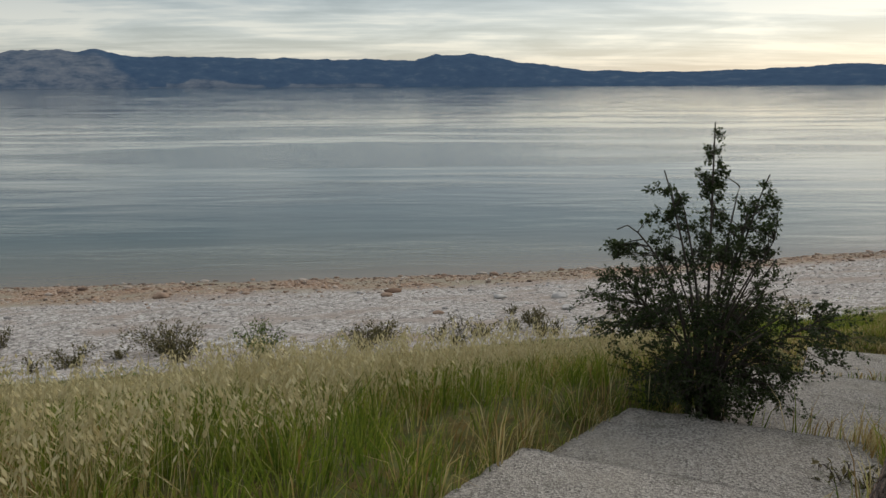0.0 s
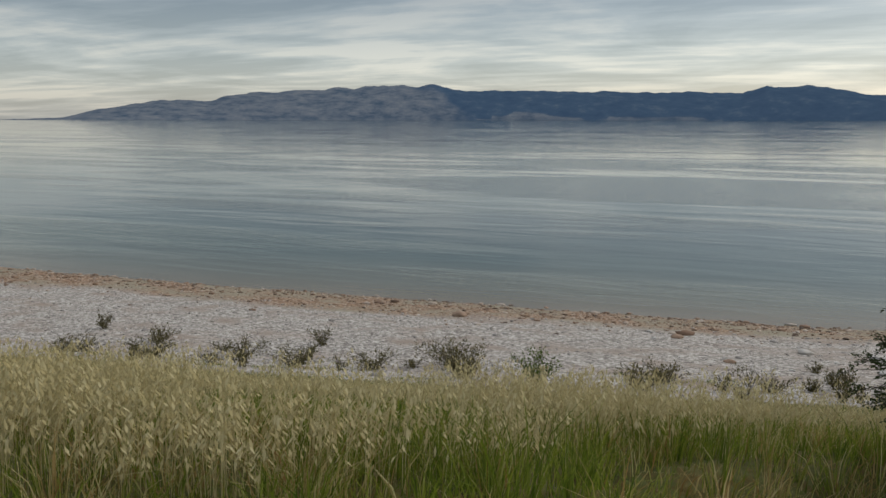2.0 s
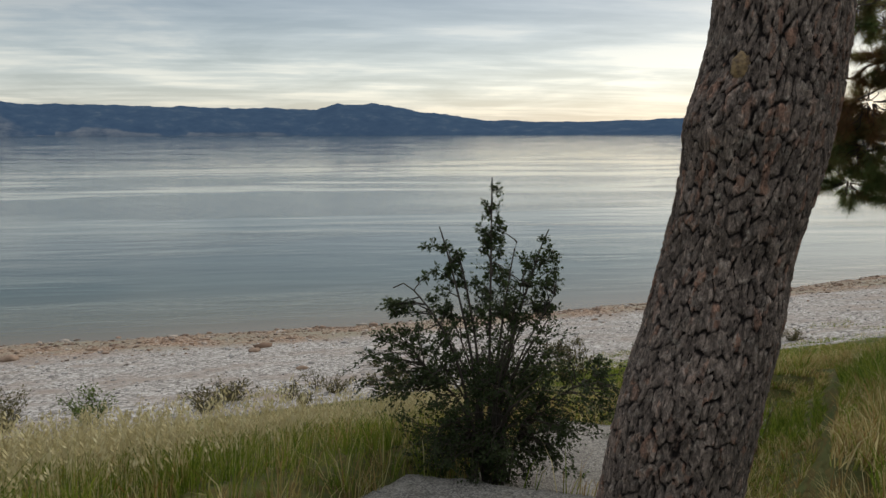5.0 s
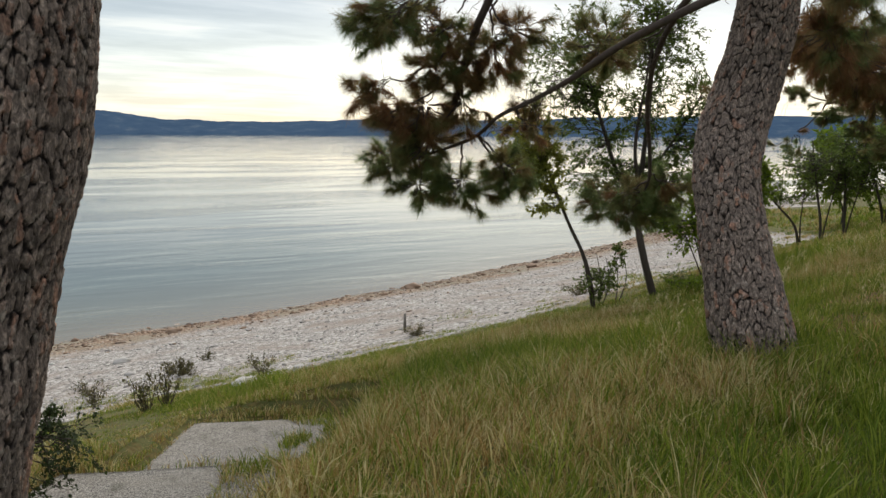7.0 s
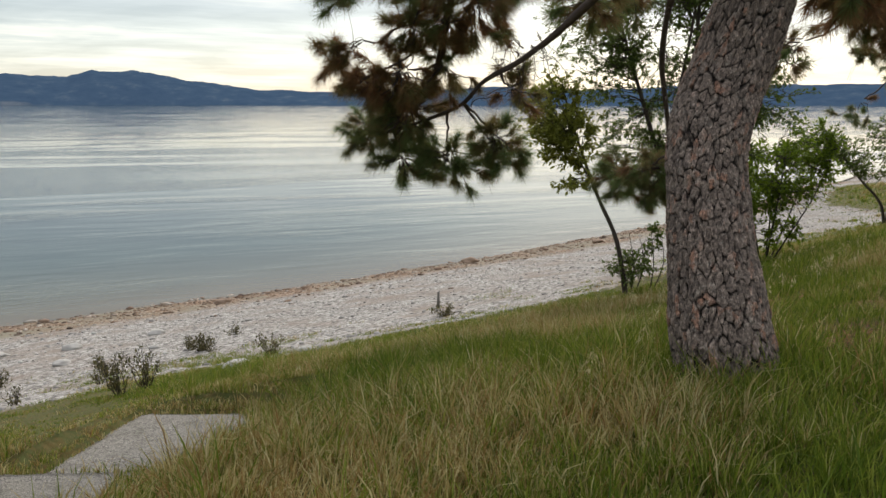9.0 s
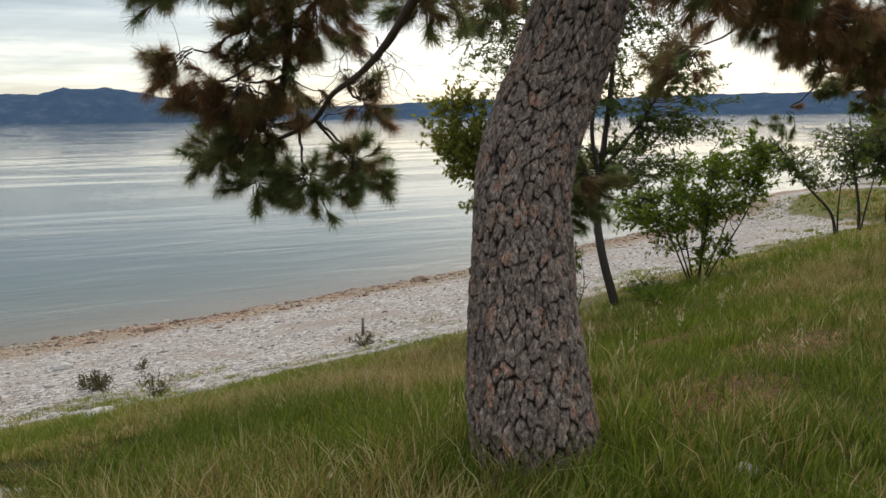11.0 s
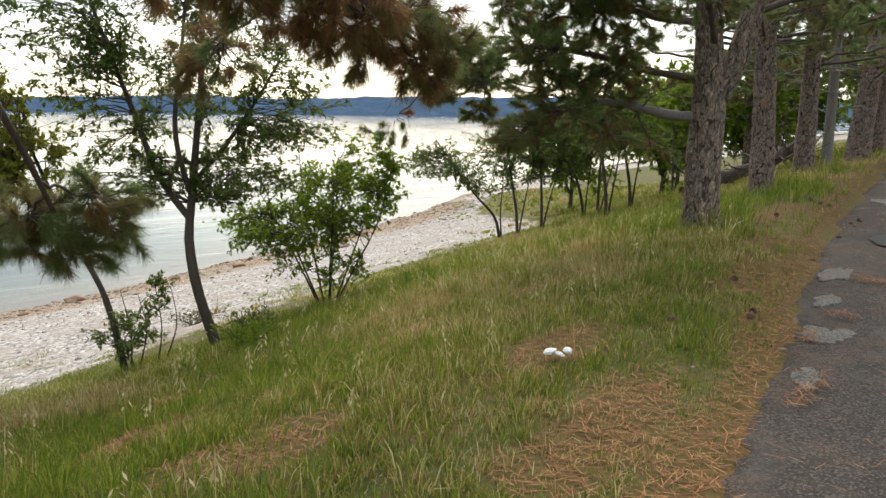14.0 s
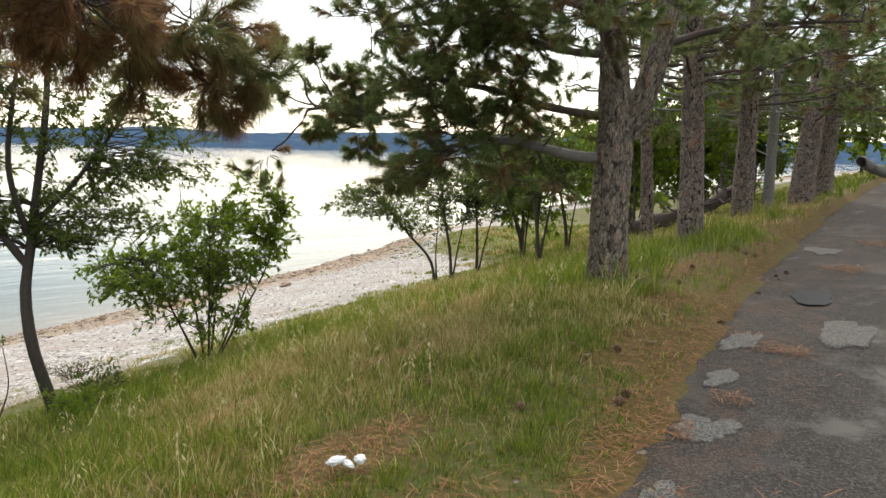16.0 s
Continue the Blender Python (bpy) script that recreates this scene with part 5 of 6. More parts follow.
def build_grass():
    rng = np.random.default_rng(900)
    for area, count, name, tall, wide, label in (
            ((-7, 8.5, 0.05, 14.6), 170000, "grass_tall", 0.23, 0.0075, "tall mixed green and straw grass on the bank"),
            ((5.5, 17, 0.05, 13.5), 185000, "grass", 0.125, 0.0068, "green grass with dry straw blades on the slope"),
            ((3.2, 9.5, 0.05, 7.0), 110000, "grass_tufts", 0.15, 0.0075, "thick tufts of green and golden grass on the bank"),
            ((8.5, 18, -0.1, 4.5), 95000, "grass_short", 0.085, 0.0062, "short patchy grass with dry blades beside the path"),
            ((17, 34, 0.1, 13.5), 90000, "grass_far", 0.20, 0.010, "green grass under the pines"),
            ((34, 75, 0.3, 18.0), 40000, "grass_distant", 0.22, 0.03, "green grass along the far path"),
            ((29, 66, 11.0, 36.0), 40000, "grass_lawn", 0.22, 0.035, "bright green grass reaching down to the shore"),
            ((-30, -7, 0.6, 13.5), 40000, "grass_back", 0.34, 0.012, "tall straw grass on the bank"),
            ((-14, 60, -7.5, -3.25), 30000, "grass_verge", 0.14, 0.014, "short green grass on the verge behind the path")):
        s, d = slope_points(rng, count, *area)
        # tussocks: part of the blades gather round centres and lean outwards
        n = len(s)
        cs, cd = slope_points(rng, n // 60, *area)
        pick = rng.integers(0, len(cs), n)
        tuft = rng.uniform(0, 1, n) < 0.5
        ang, rr = rng.uniform(0, 2 * np.pi, n), np.abs(rng.normal(0, 0.085, n))
        s = np.where(tuft, cs[pick] + rr * np.cos(ang), s)
        d = np.where(tuft, cd[pick] + rr * np.sin(ang), d)
        if area[2] > -1:
            ok = keep_turf(s, d, rng)
            s, d, tuft, ang, rr, pick = s[ok], d[ok], tuft[ok], ang[ok], rr[ok], pick[ok]
        n = len(s)
        grow = 0.55 + 0.9 * fbm(s * 0.45, d * 0.45, 171, 4)
        own = (0.75 + 0.8 * rng.uniform(0, 1, len(cs)))[pick]
        h = tall * grow * rng.uniform(0.55, 1.25, n) * np.where(tuft, 1.25 * own, 0.85)
        h *= (1 - (0.84 - 0.26 * smooth(5, 8, s)) * smooth(-5.0, -1.6, d - turf_d(s) + 2.6 * (1 - smooth(4.5, 7.5, s)))) * (1 - 0.35 * bed_w(s, d))
        if area[0] > 0:
            h *= 0.6 + 0.4 * smooth(0.2, 1.8, d)
        if name in ("grass", "grass_tall"):
            blend = smooth(5.0, 9.0, s)
            h *= (1.0 - 0.35 * blend) if name == "grass_tall" else 1.5 - 0.5 * blend
        gx, gy = spot(s, d)
        h = h * np.where((on_tread(gx, gy, 0.8) < 50) & (s > 4.5), 0.5, 1.0)
        way = np.where(tuft, ang + rng.normal(0, 0.5, n), rng.normal(0.2, 1.3, n))
        lean = np.where(tuft, 0.25 + 3.0 * rr, 0.3) * rng.uniform(0.4, 1.9, n)
        dry = dryness(s, d, rng) + np.where(tuft, (0.5 * (rng.uniform(0, 1, len(cs)) - 0.42))[pick], 0)
        if name in ("grass_short", "grass_tufts"):
            dry += 0.06 if name == "grass_short" else 0.14
        blade_mesh(name, s, d, h, wide * rng.uniform(0.6, 1.3, n), (way, np.clip(lean, 0, 1.1)), dry, rng, label)


def build_oats():
    """Ripe grass ears: thin stalks with hanging pale spikelets."""
    rng = np.random.default_rng(910)
    s, d = slope_points(rng, 13500, -6, 4.0, 1.5, 7.6)
    w = smooth(0.40, 0.62, fbm(s * 0.6, d * 0.6, 181, 3)) * (1 - 0.9 * smooth(2.0, 5.5, s))
    ok = keep_turf(s, d, rng) & (rng.uniform(0, 1, len(s)) < 0.16 * (1 - 0.8 * smooth(2.0, 5.5, s)) + w)
    s, d = s[ok], d[ok]
    gx, gy = spot(s, d)
    s, d = s[on_tread(gx, gy, 0.6) > 50], d[on_tread(gx, gy, 0.6) > 50]
    s2, d2 = slope_points(rng, 260, 7, 20, 1.5, 10)
    ok = keep_turf(s2, d2, rng)
    s, d = np.concatenate([s, s2[ok]]), np.concatenate([d, d2[ok]])
    x, y = spot(s, d)
    n = len(s)
    h = rng.uniform(0.36, 0.62, n) * np.where(s > 7, 0.65, 1.0) * (1 - 0.7 * smooth(4.0, 7.2, d))
    a, lean = rng.normal(0.3, 1.0, n), rng.uniform(0.05, 0.35, n)
    base = np.stack([x, y, height_sd(s, d) - 0.01], -1)
    bow = np.stack([np.cos(a) * lean, np.sin(a) * lean, np.zeros(n)], -1) * h[:, None]
    V, F, K = [], [], 0
    f = np.linspace(0, 1, 4)
    pts = base[:, None] + bow[:, None] * (f ** 2)[None, :, None] + np.array([0, 0, 1.0]) * (h[:, None] * f[None, :])[..., None]
    side = np.stack([np.sin(a), -np.cos(a), np.zeros(n)], -1)[:, None] * 0.0016
    strip = np.stack([pts - side, pts + side], 2).reshape(n, 8, 3)
    V.append(strip.reshape(-1, 3))
    b = np.arange(n)[:, None] * 8
    F.append(np.concatenate([b + [0, 1, 3, 2], b + [2, 3, 5, 4], b + [4, 5, 7, 6]]))
    K = n * 8
    for k in range(9):
        g = 1 - 0.045 * k
        p = base + bow * g ** 2 + np.array([0, 0, 1.0]) * (h * g)[:, None]
        ang = rng.uniform(0, 6.28, n)
        o = np.stack([np.cos(ang), np.sin(ang), rng.uniform(-0.6, 0.5, n)], -1)
        L = rng.uniform(0.030, 0.054, n)[:, None]
        q = p + o * L * 0.35
        t = q + o * L * 0.7 + np.array([0, 0, -0.8]) * L
        u = np.cross(o, np.array([0, 0, 1.0]))
        u /= np.linalg.norm(u, axis=1)[:, None] + 1e-9
        m = (q + t) / 2
        V.append(np.stack([q, m + u * 0.0072, t, m - u * 0.0072], 1).reshape(-1, 3))
        F.append(np.arange(n)[:, None] * 4 + [0, 1, 2, 3] + K)
        K += n * 4
    v = np.concatenate(V)
    ob = link_mesh("grass_ears", v, np.concatenate(F), M_EAR, shade=False)
    tagged(ob, "pale ripe oat ears above the grass", "grass", kind="stuff")


def build_needle_litter():
    rng = np.random.default_rng(920)
    s, d = slope_points(rng, 170000, 7.5, 32, -1.0, 5.0)
    on_path = d < edge_d(s)
    drift = np.zeros(len(s))
    for s0, d0, a, b in ((15.22, -0.03, 0.22, 0.16), (16.8, -0.1, 0.2, 0.28), (14.35, 0.08, 0.3, 0.12), (13.2, -0.15, 0.4, 0.1), (22.0, -0.1, 0.5, 0.35), (25.5, -0.3, 0.6, 0.5)):
        drift = np.maximum(drift, np.exp(-((s - s0) / a) ** 2 - ((d - d0) / b) ** 2))
    w = np.where(on_path, 0.8 * smooth(0.25, 0.8, drift) + 0.05 * smooth(0.45, 0.62, fbm(s * 1.4, d * 1.8, 191, 4)), 0.55 * bed_w(s, d) + 0.05)
    ok = rng.uniform(0, 1, len(s)) < w
    s, d = s[ok], d[ok]
    n = len(s)
    x, y = spot(s, d)
    z = np.where(d < edge_d(s) + 0.05, path_z(s) + 0.012, height_sd(s, d)) + rng.uniform(0.006, 0.03, n)
    a, L = rng.uniform(0, np.pi, n), rng.uniform(0.06, 0.13, n)
    u = np.stack([np.cos(a), np.sin(a), rng.normal(0, 0.12, n)], -1) * L[:, None] / 2
    w = np.stack([-np.sin(a), np.cos(a), np.zeros(n)], -1) * 0.0022
    c = np.stack([x, y, z], -1)
    v = np.stack([c - u - w, c - u + w, c + u + w, c + u - w], 1).reshape(-1, 3)
    m = Nodes("fallen_needles", 0.85)
    m.colour(m.ramp(m.island(), [(0.0, (0.11, 0.042, 0.015)), (0.5, (0.24, 0.095, 0.030)), (1.0, (0.38, 0.19, 0.075))]))
    tagged(link_mesh("needle_litter", v, np.arange(n * 4).reshape(-1, 4), m.mat, shade=False), "rust-brown fallen pine needles", "needle litter", kind="stuff")


ICO = bmesh.new()
bmesh.ops.create_icosphere(ICO, subdivisions=1, radius=1.0)
ICO_V = np.array([v.co[:] for v in ICO.verts])
ICO_F = np.array([[v.index for v in f.verts] for f in ICO.faces])
ICO.free()


def stone_mesh(name, s, d, size, material, rng, label, flat=0.5):
    n = len(s)
    x, y = spot(s, d)
    z = height_sd(s, d)
    k = len(ICO_V)
    rad = np.stack([size * rng.uniform(0.7, 1.5, n), size * rng.uniform(0.6, 1.0, n), size * flat * rng.uniform(0.5, 1.1, n)], -1)
    lump = rng.uniform(0.72, 1.15, (n, k, 1))
    v = ICO_V[None] * rad[:, None] * lump
    a = rng.uniform(0, 6.28, n)
    c, q = np.cos(a)[:, None], np.sin(a)[:, None]
    v = np.stack([v[..., 0] * c - v[..., 1] * q, v[..., 0] * q + v[..., 1] * c, v[..., 2]], -1)
    v = v + np.stack([x, y, z + rad[:, 2] * 0.25], -1)[:, None]
    f = (ICO_F[None] + (np.arange(n) * k)[:, None, None]).reshape(-1, 3)
    return tagged(link_mesh(name, v.reshape(-1, 3), f, material, shade=False), label, "stones", kind="stuff")


def build_stones():
    rng = np.random.default_rng(930)
    s = rng.uniform(-26, 60, 9000)
    d = turf_d(s) - 1.2 + (shore_d(s) - 2 - turf_d(s)) * rng.uniform(0, 1, len(s))
    stone_mesh("shingle", s, d, np.exp(rng.normal(-3.5, 0.42, len(s))), M_SHINGLE, rng, "pale grey shingle scattered over the beach")
    s = rng.uniform(-26, 60, 9000)
    d = shore_d(s) - np.abs(rng.normal(0, 2.3, len(s))) + 0.5
    stone_mesh("shore_stones", s, d, np.exp(rng.normal(-3.15, 0.5, len(s))), M_RUST, rng, "rust-brown and ochre stones along the waterline", 0.45)


def rock(name, x, y, size, material, seed, label, flat=0.55):
    bm = bmesh.new()
    bmesh.ops.create_icosphere(bm, subdivisions=3, radius=1.0)
    off = Vector((seed * 3.1, seed * 1.7, 0))
    for v in bm.verts:
        k = 1 + 0.42 * noise.noise(v.co * 1.3 + off) + 0.12 * noise.noise(v.co * 4 + off)
        v.co = Vector((v.co.x * size * k, v.co.y * size * 0.75 * k, v.co.z * size * flat * k))
    for v in bm.verts:
        v.co += Vector((x, y, float(ground_z(x, y)) + size * flat * 0.35))
    return tagged(part(name, bm, material, None), label, "rock", "rocks on the beach")


def weed(x, y, height, wide, leaves, seed, material, label, stalks=9, group="weeds on the beach"):
    """A low weed: crooked stalks with small leaves."""
    rng = np.random.default_rng(seed)
    height, wide = height * 0.68, wide * 1.15
    g = float(ground_z(x, y))
    thing = tagged(new("weed"), label, "weed", group)
    wood, P, D = Wood(), [], []
    for _ in range(stalks):
        a = rng.uniform(0, 6.28)
        r = wide * rng.uniform(0.2, 1)
        line = wander(rng, (x + 0.03 * math.cos(a), y + 0.03 * math.sin(a), g - 0.03), (x + r * math.cos(a), y + r * math.sin(a), g + height * rng.uniform(0.5, 1)), 7, -0.08, 0.07)
        wood.tube(line, 0.006, 0.003, 4)
        for _ in range(max(1, 5 * leaves // (2 * stalks))):
            i = rng.integers(1, 7)
            P.append(line[i] + rng.normal(0, 0.05 * wide + 0.02, 3))
            D.append(line[i] - line[0] + np.array([0, 0, 0.05]))
        for _ in range(3):
            i = rng.integers(3, 7)
            wood.tube(wander(rng, line[i], line[i] + rng.normal(0, 0.18 * wide, 3) + np.array([0, 0, 0.12 * height]), 4), 0.003, 0.002, 3)
    wood.link("stem", M_STEM, thing)
    leaf_mesh(P, np.array(D) / (np.linalg.norm(np.array(D), axis=1)[:, None] + 1e-6), rng, "foliage", material, thing, 0.055, 0.4)


build_grass()
build_oats()
build_needle_litter()
build_stones()


# ---- small things ----
def folded_litter(x, y, turn):
    """Crumpled white paper: two wads joined by a twisted strip."""
    g = float(ground_z(x, y)) + 0.06
    thing = tagged(new("crumpled_paper"), "crumpled white paper tissue lying in the grass", "litter")
    m = make_plain("white_tissue", (0.78, 0.78, 0.75), 0.85, 60)
    for k, (ox, r) in enumerate(((-0.06, 0.036), (0.062, 0.034), (0.0, 0.028))):
        bm = bmesh.new()
        bmesh.ops.create_icosphere(bm, subdivisions=4, radius=1)
        for v in bm.verts:
            q = v.co * 2.2 + Vector((k * 7.3, 1, 2))
            n = 1 + 0.35 * noise.noise(q) + 0.22 * abs(noise.noise(q * 2.3)) + 0.08 * noise.noise(q * 6)
            wide = 1.8 if k == 2 else 1.35
            v.co = Vector((v.co.x * r * n * wide, v.co.y * r * n * 0.8, v.co.z * r * n * (0.4 if k == 2 else 0.5)))
        bmesh.ops.rotate(bm, verts=bm.verts, cent=(0, 0, 0), matrix=Matrix.Rotation(0.7 * k, 3, "Z"))
        c, s = math.cos(turn), math.sin(turn)
        bmesh.ops.translate(bm, verts=bm.verts, vec=(x + ox * c, y + ox * s, g + (0.0 if k == 2 else 0.02)))
        part("wad", bm, m, thing)


def fallen_leaf(x, y, size, turn, colour, raise_z, seed):
    """A curled dry leaf or scrap."""
    bm = bmesh.new()
    n = 8
    grid = {}
    for i in range(n + 1):
        for j in range(3):
            t = i / n
            w = math.sin(math.pi * min(1, t * 0.95 + 0.04)) ** 0.8 * 0.36
            grid[i, j] = bm.verts.new(((t - 0.5) * size, (j - 1) * w * size, size * (0.5 * (t - 0.5) ** 2 + 0.16 * (j != 1)) + 0.004))
    for i in range(n):
        for j in range(2):
            bm.faces.new((grid[i, j], grid[i + 1, j], grid[i + 1, j + 1], grid[i, j + 1]))
    bmesh.ops.solidify(bm, geom=list(bm.faces), thickness=0.002)
    bmesh.ops.rotate(bm, verts=bm.verts, cent=(0, 0, 0), matrix=Matrix.Rotation(turn, 3, "Z"))
    bmesh.ops.translate(bm, verts=bm.verts, vec=(x, y, raise_z))
    tagged(part("dry_leaf", bm, make_plain("dry_leaf_tan", colour, 0.8, 40), None), "pale curled dry leaf on the ground", "leaf", "fallen leaves")


folded_litter(12.08, 4.78, -0.6)
for k, (x, y, size) in enumerate(((13.39, 3.85, 0.09), (13.0, 3.58, 0.07), (11.2, 5.3, 0.07), (14.6, 5.0, 0.08), (12.6, 4.1, 0.06), (16.2, 5.2, 0.09), (15.4, 4.9, 0.07))):
    s, d = plan(x, y)
    fallen_leaf(x, y, size, 0.9 * k, (0.5, 0.42, 0.30), float(max(ground_z(x, y), path_z(s) + 0.01 if d < 0.2 else -9)) + 0.02, k)


def pine_cone(x, y, seed):
    """A small brown cone of overlapping scales."""
    rng = np.random.default_rng(seed)
    g = float(ground_z(x, y)) + 0.03
    V, F, n = [], [], 0
    turn = rng.uniform(0, 6.28)
    for k in range(46):
        t = k / 45
        a = k * 2.4
        r = 0.024 * math.sin(math.pi * (0.12 + 0.8 * t)) + 0.004
        cz = (t - 0.5) * 0.062
        o = np.array([math.cos(a), math.sin(a), 0.0])
        q = np.array([-math.sin(a), math.cos(a), 0.0])
        b = o * r * 0.5 + np.array([0, 0, cz])
        e = o * r * 1.15 + np.array([0, 0, cz + 0.008])
        V += [b - q * 0.005, b + q * 0.005, e + q * 0.007, e - q * 0.007, (b + e) / 2 - np.array([0, 0, 0.006])]
        F += [[n, n + 1, n + 2], [n, n + 2, n + 3], [n, n + 4, n + 1], [n + 1, n + 4, n + 2], [n + 2, n + 4, n + 3], [n + 3, n + 4, n]]
        n += 5
    V = np.array(V)
    c, w = math.cos(turn), math.sin(turn)
    V = np.stack([V[:, 2] * c - V[:, 0] * w, V[:, 2] * w + V[:, 0] * c, V[:, 1]], -1) + np.array([x, y, g])
    tagged(link_mesh("pine_cone", V, np.array(F), M_CONE), "brown open pine cone on the needle litter", "pine cone", "pine cones")


M_CONE = make_plain("cone_scales", (0.16, 0.09, 0.05), 0.8, 80)
rngc = np.random.default_rng(64)
for k in range(26):
    s, d = rngc.uniform(13.5, 22), rngc.uniform(0.5, 2.0)
    x, y = spot(s, d)
    pine_cone(float(x), float(y), 640 + k)

# rocks
for k, (s, d, size, mat, label) in enumerate((
        (3.28, 16.5, 0.13, M_RUST, "dark brown rock on the pale shingle"), (6.69, 17.65, 0.2, M_PALE, "flat pale limestone rock on the shingle"), (8.59, 17.85, 0.2, M_PALE, "white limestone rock on the shingle"),
        (7.6, 9.2, 0.2, M_PALE, "white weathered rock at the edge of the grass"), (23.1, 24.9, 0.35, M_RUST, "dark rock at the waterline"), (34.7, 22.7, 0.3, M_RUST, "rust-red rock on the beach"),
        (6.2, 15.6, 0.17, M_PALE, "pale flat rock on the shingle"), (5.3, 18.4, 0.18, M_PALE, "pale flat rock on the shingle"), (8.67, 0.98, 0.07, M_PALE, "small white stone in the grass"), (2.5, 20.3, 0.16, M_RUST, "brown rock on the shingle"),
        (30.2, 24.6, 0.3, M_RUST, "dark rock at the waterline"), (-4.0, 22.9, 0.25, M_RUST, "brown rock near the waterline"), (12.0, 23.4, 0.25, M_RUST, "brown rock near the waterline"), (9.2, 10.4, 0.12, M_PALE, "pale stone at the edge of the grass"))):
    x, y = spot(s, d)
    rock("rock", float(x), float(y), size, mat, k + 1, label, 0.45)

# weeds where the turf ends
for k, (s, d, h, w, n, mat) in enumerate((
        (8.46, 13.8, 0.42, 0.26, 240, M_WEED), (1.6, 13.2, 0.5, 0.45, 260, M_WEED), (-1.97, 11.9, 0.9, 0.6, 420, M_WEED), (-3.93, 13.1, 0.45, 0.5, 300, M_WEED), (-9.8, 15.0, 0.5, 0.5, 260, M_WEED), (-12.3, 16.5, 0.55, 0.3, 200, M_WEED),
        (-8.5, 12.6, 0.55, 0.5, 400, M_WEED), (-6.0, 15.8, 0.6, 0.3, 160, M_WEED), (-2.5, 13.7, 0.7, 0.7, 420, M_WEED), (1.2, 12.4, 0.5, 0.5, 260, M_WEED), (-0.6, 11.3, 0.8, 0.5, 380, M_LEAF_MID), (-5.4, 12.6, 0.5, 0.6, 340, M_WEED),
        (3.4, 12.9, 0.35, 0.4, 160, M_WEED), (-7.2, 14.1, 0.45, 0.5, 220, M_WEED), (5.91, 8.5, 0.75, 0.25, 90, M_WEED), (6.25, 8.7, 0.8, 0.2, 80, M_WEED), (13.0, 12.0, 0.3, 0.4, 160, M_WEED), (17.5, 11.2, 0.35, 0.5, 200, M_WEED), (3.1, 2.55, 0.32, 0.2, 50, M_WEED), (-10.8, 13.4, 0.4, 0.7, 280, M_WEED),
        (14.4, 6.2, 0.3, 0.4, 260, M_LEAF_LIGHT), (14.2, 5.9, 0.28, 0.35, 220, M_LEAF_LIGHT), (9.6, 15.2, 0.22, 0.2, 60, M_WEED), (4.8, 15.5, 0.25, 0.2, 60, M_WEED))):
    x, y = spot(s, d)
    weed(float(x), float(y), h, w, n, 700 + k, mat, "low dark weed with crooked dry stalks in the shingle" if mat is M_WEED else "leafy green sprigs in the grass", 9 + int(10 * w))

weed(*(float(v) for v in spot(15.05, 6.85)), 0.35, 0.42, 240, 760, M_LEAF_MID, "leafy green clump at the foot of a young tree", 12, "")
rngw = np.random.default_rng(77)
for k in range(30):
    s = float(rngw.uniform(-11, 9))
    d = float(turf_d(s)) + float(rngw.uniform(-0.6, 3.4))
    x, y = (float(v) for v in spot(s, d))
    weed(x, y, float(rngw.uniform(0.22, 0.6)), float(rngw.uniform(0.12, 0.34)), int(rngw.uniform(30, 110)), 780 + k, M_WEED, "sparse brown weed with dry stalks in the shingle", 8)

# an old post on the shingle
bm = bmesh.new()
bmesh.ops.create_cone(bm, cap_ends=True, segments=10, radius1=0.035, radius2=0.028, depth=0.42)
for v in bm.verts:
    v.co += Vector((0.03 * noise.noise(v.co * 9), 0.03 * noise.noise(v.co * 7 + Vector((3, 1, 2))), 0.0))
px, py = (float(v) for v in spot(13.78, 13.4))
bmesh.ops.translate(bm, verts=bm.verts, vec=(px, py, float(ground_z(px, py)) + 0.16))
tagged(part("wooden_stake", bm, M_DEAD, None), "short weathered wooden stake in the shingle", "stake")


# fallen trunks among the far pines
def fallen_log(a, b, radius, seed, label, branches):
    rng = np.random.default_rng(seed)
    log = tagged(new("fallen_log"), label, "log")
    w = Wood()
    line = w.tube(wander(rng, a, b, 24, -0.03, 0.03), radius, radius * 0.7, 14, 0.05, rng)
    w.link("trunk", M_LIMB if branches else M_DEAD, log)
    if branches:
        w = Wood()
        for _ in range(branches):
            i = rng.integers(2, 23)
            e = rng.normal(0, 0.6, 3)
            e[2] = abs(e[2]) * 0.9
            sub = w.tube(wander(rng, line[i], line[i] + e, 8, 0.1, 0.1), 0.03, 0.008, 5)
            for _ in range(3):
                w.tube(wander(rng, sub[rng.integers(3, 8)], sub[-1] + rng.normal(0, 0.3, 3), 5, 0.1, 0.1), 0.01, 0.003, 4)
        w.link("branching", M_LIMB, log)


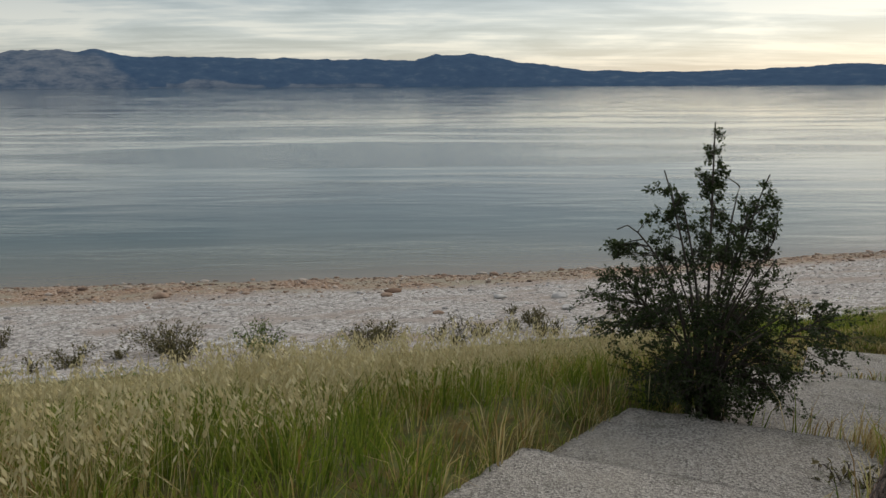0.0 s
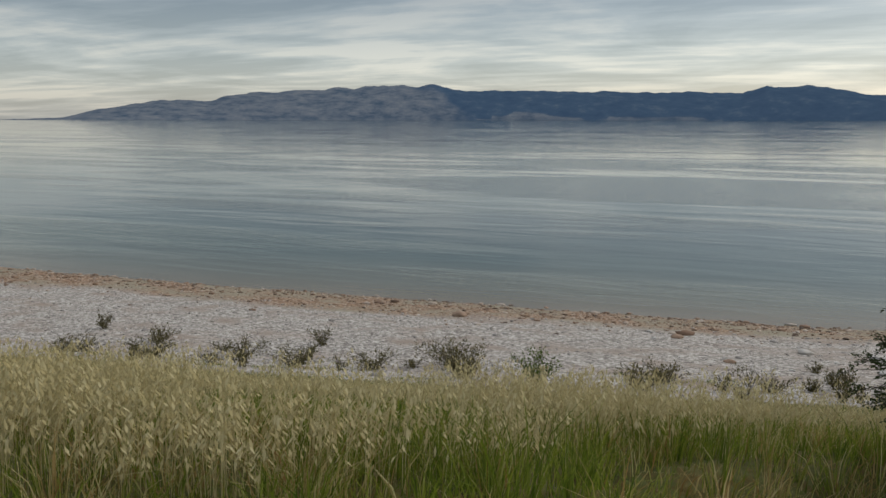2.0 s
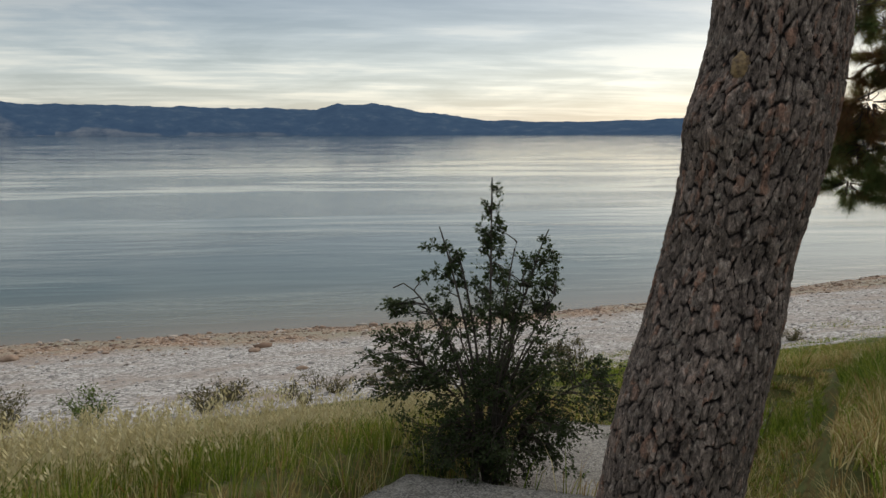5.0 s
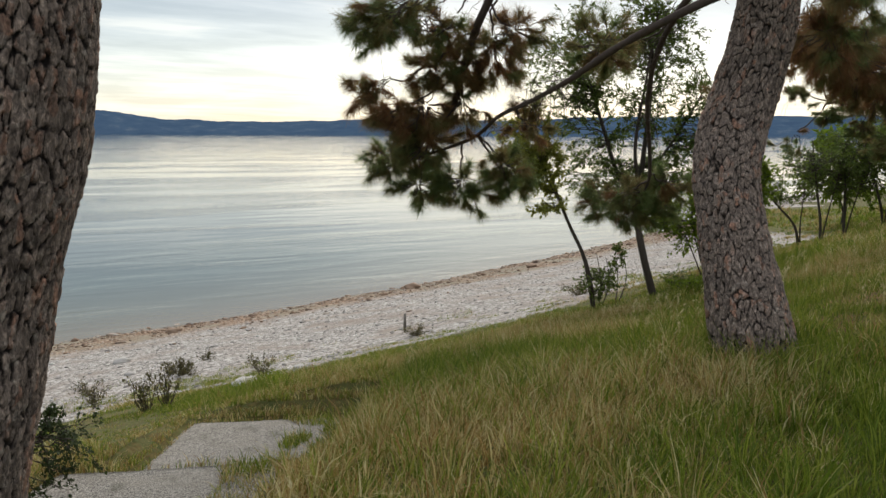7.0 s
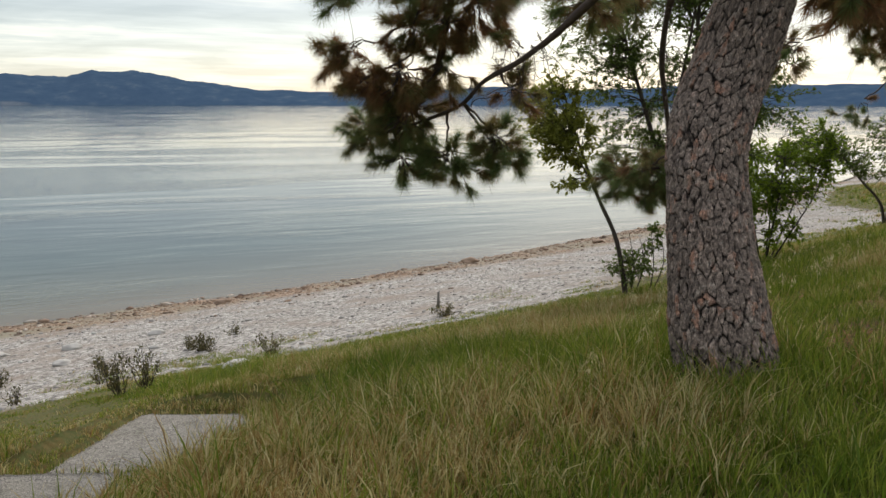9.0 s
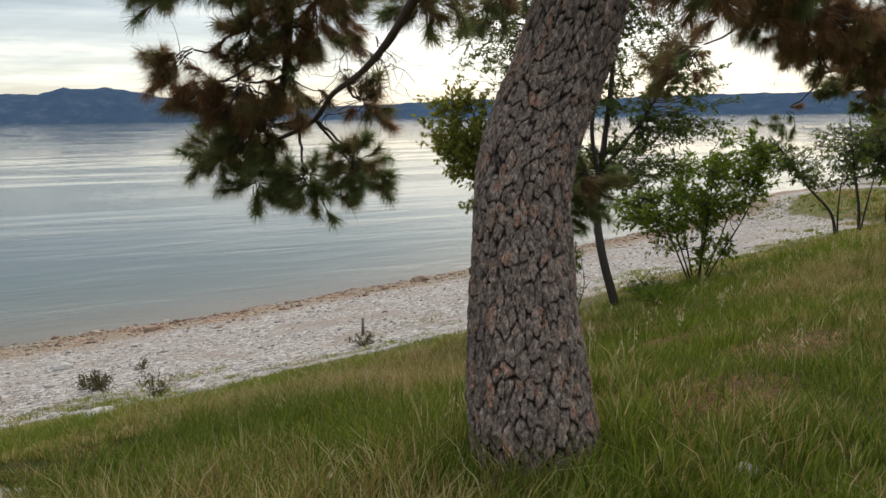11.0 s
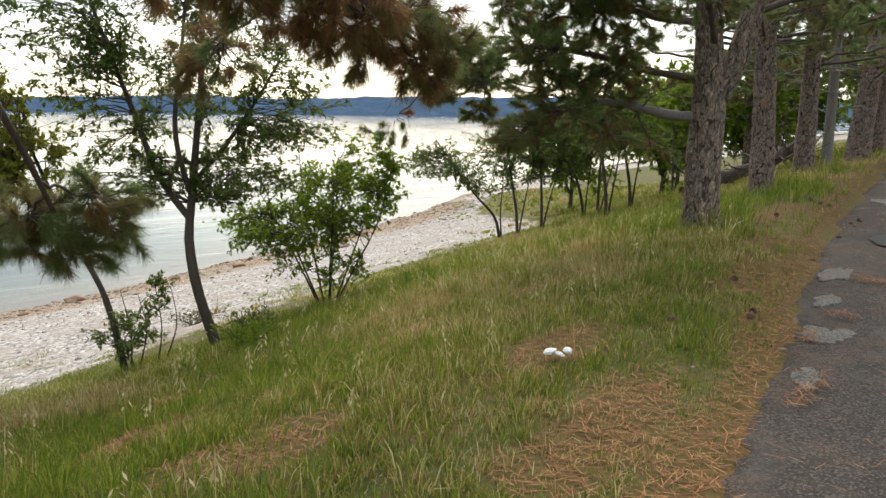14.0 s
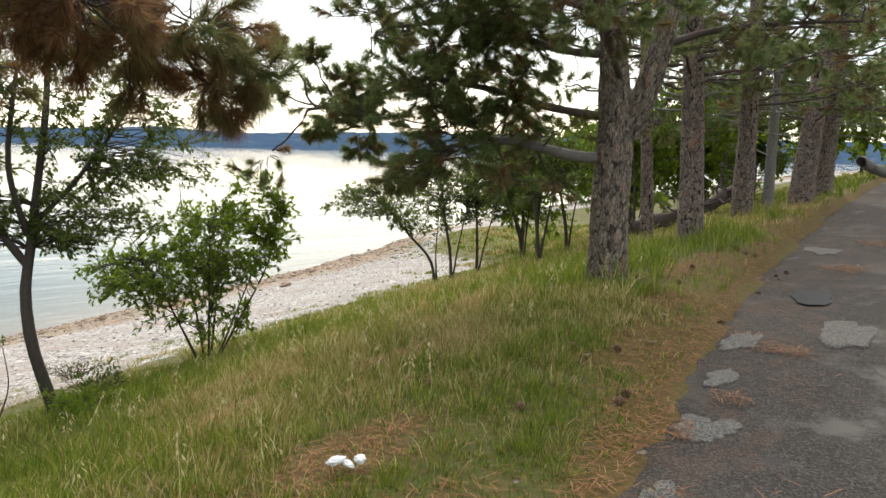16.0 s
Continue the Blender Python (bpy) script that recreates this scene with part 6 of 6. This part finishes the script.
ax, ay = (float(v) for v in spot(27.8, 5.2))
cx, cy = (float(v) for v in spot(30.5, 3.2))
fallen_log((ax, ay, float(ground_z(ax, ay)) + 0.15), (cx, cy, float(ground_z(cx, cy)) + 0.75), 0.2, 5, "dark fallen trunk with broken branches in the grass", 34)
ax, ay = (float(v) for v in spot(41.5, 1.4))
cx, cy = (float(v) for v in spot(43.5, -0.6))
fallen_log((ax, ay, float(ground_z(ax, ay)) + 0.9), (cx, cy, float(path_z(43)) + 0.25), 0.2, 6, "bare grey fallen trunk leaning beside the path", 0)

# trees and hedges that close the view along the path
for k, (s, d, h, mat) in enumerate(((37, 6.0, 5.0, M_LEAF_LIGHT), (40, 10, 5.5, M_LEAF_LIGHT), (44, 5.5, 5.5, M_LEAF_MID), (48, 12, 6.0, M_LEAF_LIGHT), (52, 4.0, 6.0, M_LEAF_LIGHT), (56, 9, 6.5, M_LEAF_MID), (50, -4.5, 6.0, M_LEAF_LIGHT), (58, -1.5, 6.5, M_LEAF_LIGHT),
                                    (44, 16, 5.5, M_LEAF_LIGHT), (60, 15, 6.5, M_LEAF_MID), (46, -8.5, 6.5, M_LEAF_MID), (62, 3, 6.5, M_LEAF_LIGHT))):
    x, y = (float(v) for v in spot(s, d))
    g = float(ground_z(x, y))
    young_tree([([(x, y, g - 0.1), (x + 0.1, y, g + 1.5), (x, y + 0.2, g + h * 0.6), (x + 0.2, y, g + h)], 0.11),
                ([(x, y, g + 0.8), (x - 0.7, y + 0.4, g + h * 0.5), (x - 1.2, y + 0.6, g + h * 0.8)], 0.06)],
               [((x, y, g + h * 0.7), (2.2, 2.2, h * 0.28), 2.0), ((x - 0.6, y + 0.4, g + h * 0.45), (1.9, 1.9, h * 0.2), 1.3), ((x + 0.5, y - 0.3, g + h * 0.3), (1.6, 1.6, h * 0.14), 0.7)],
               5200, mat, 800 + k, "leafy broad-crowned tree beyond the pines", size=0.26, twigs=110, group="trees beyond the pines", name="leafy_tree", thin=2.5)
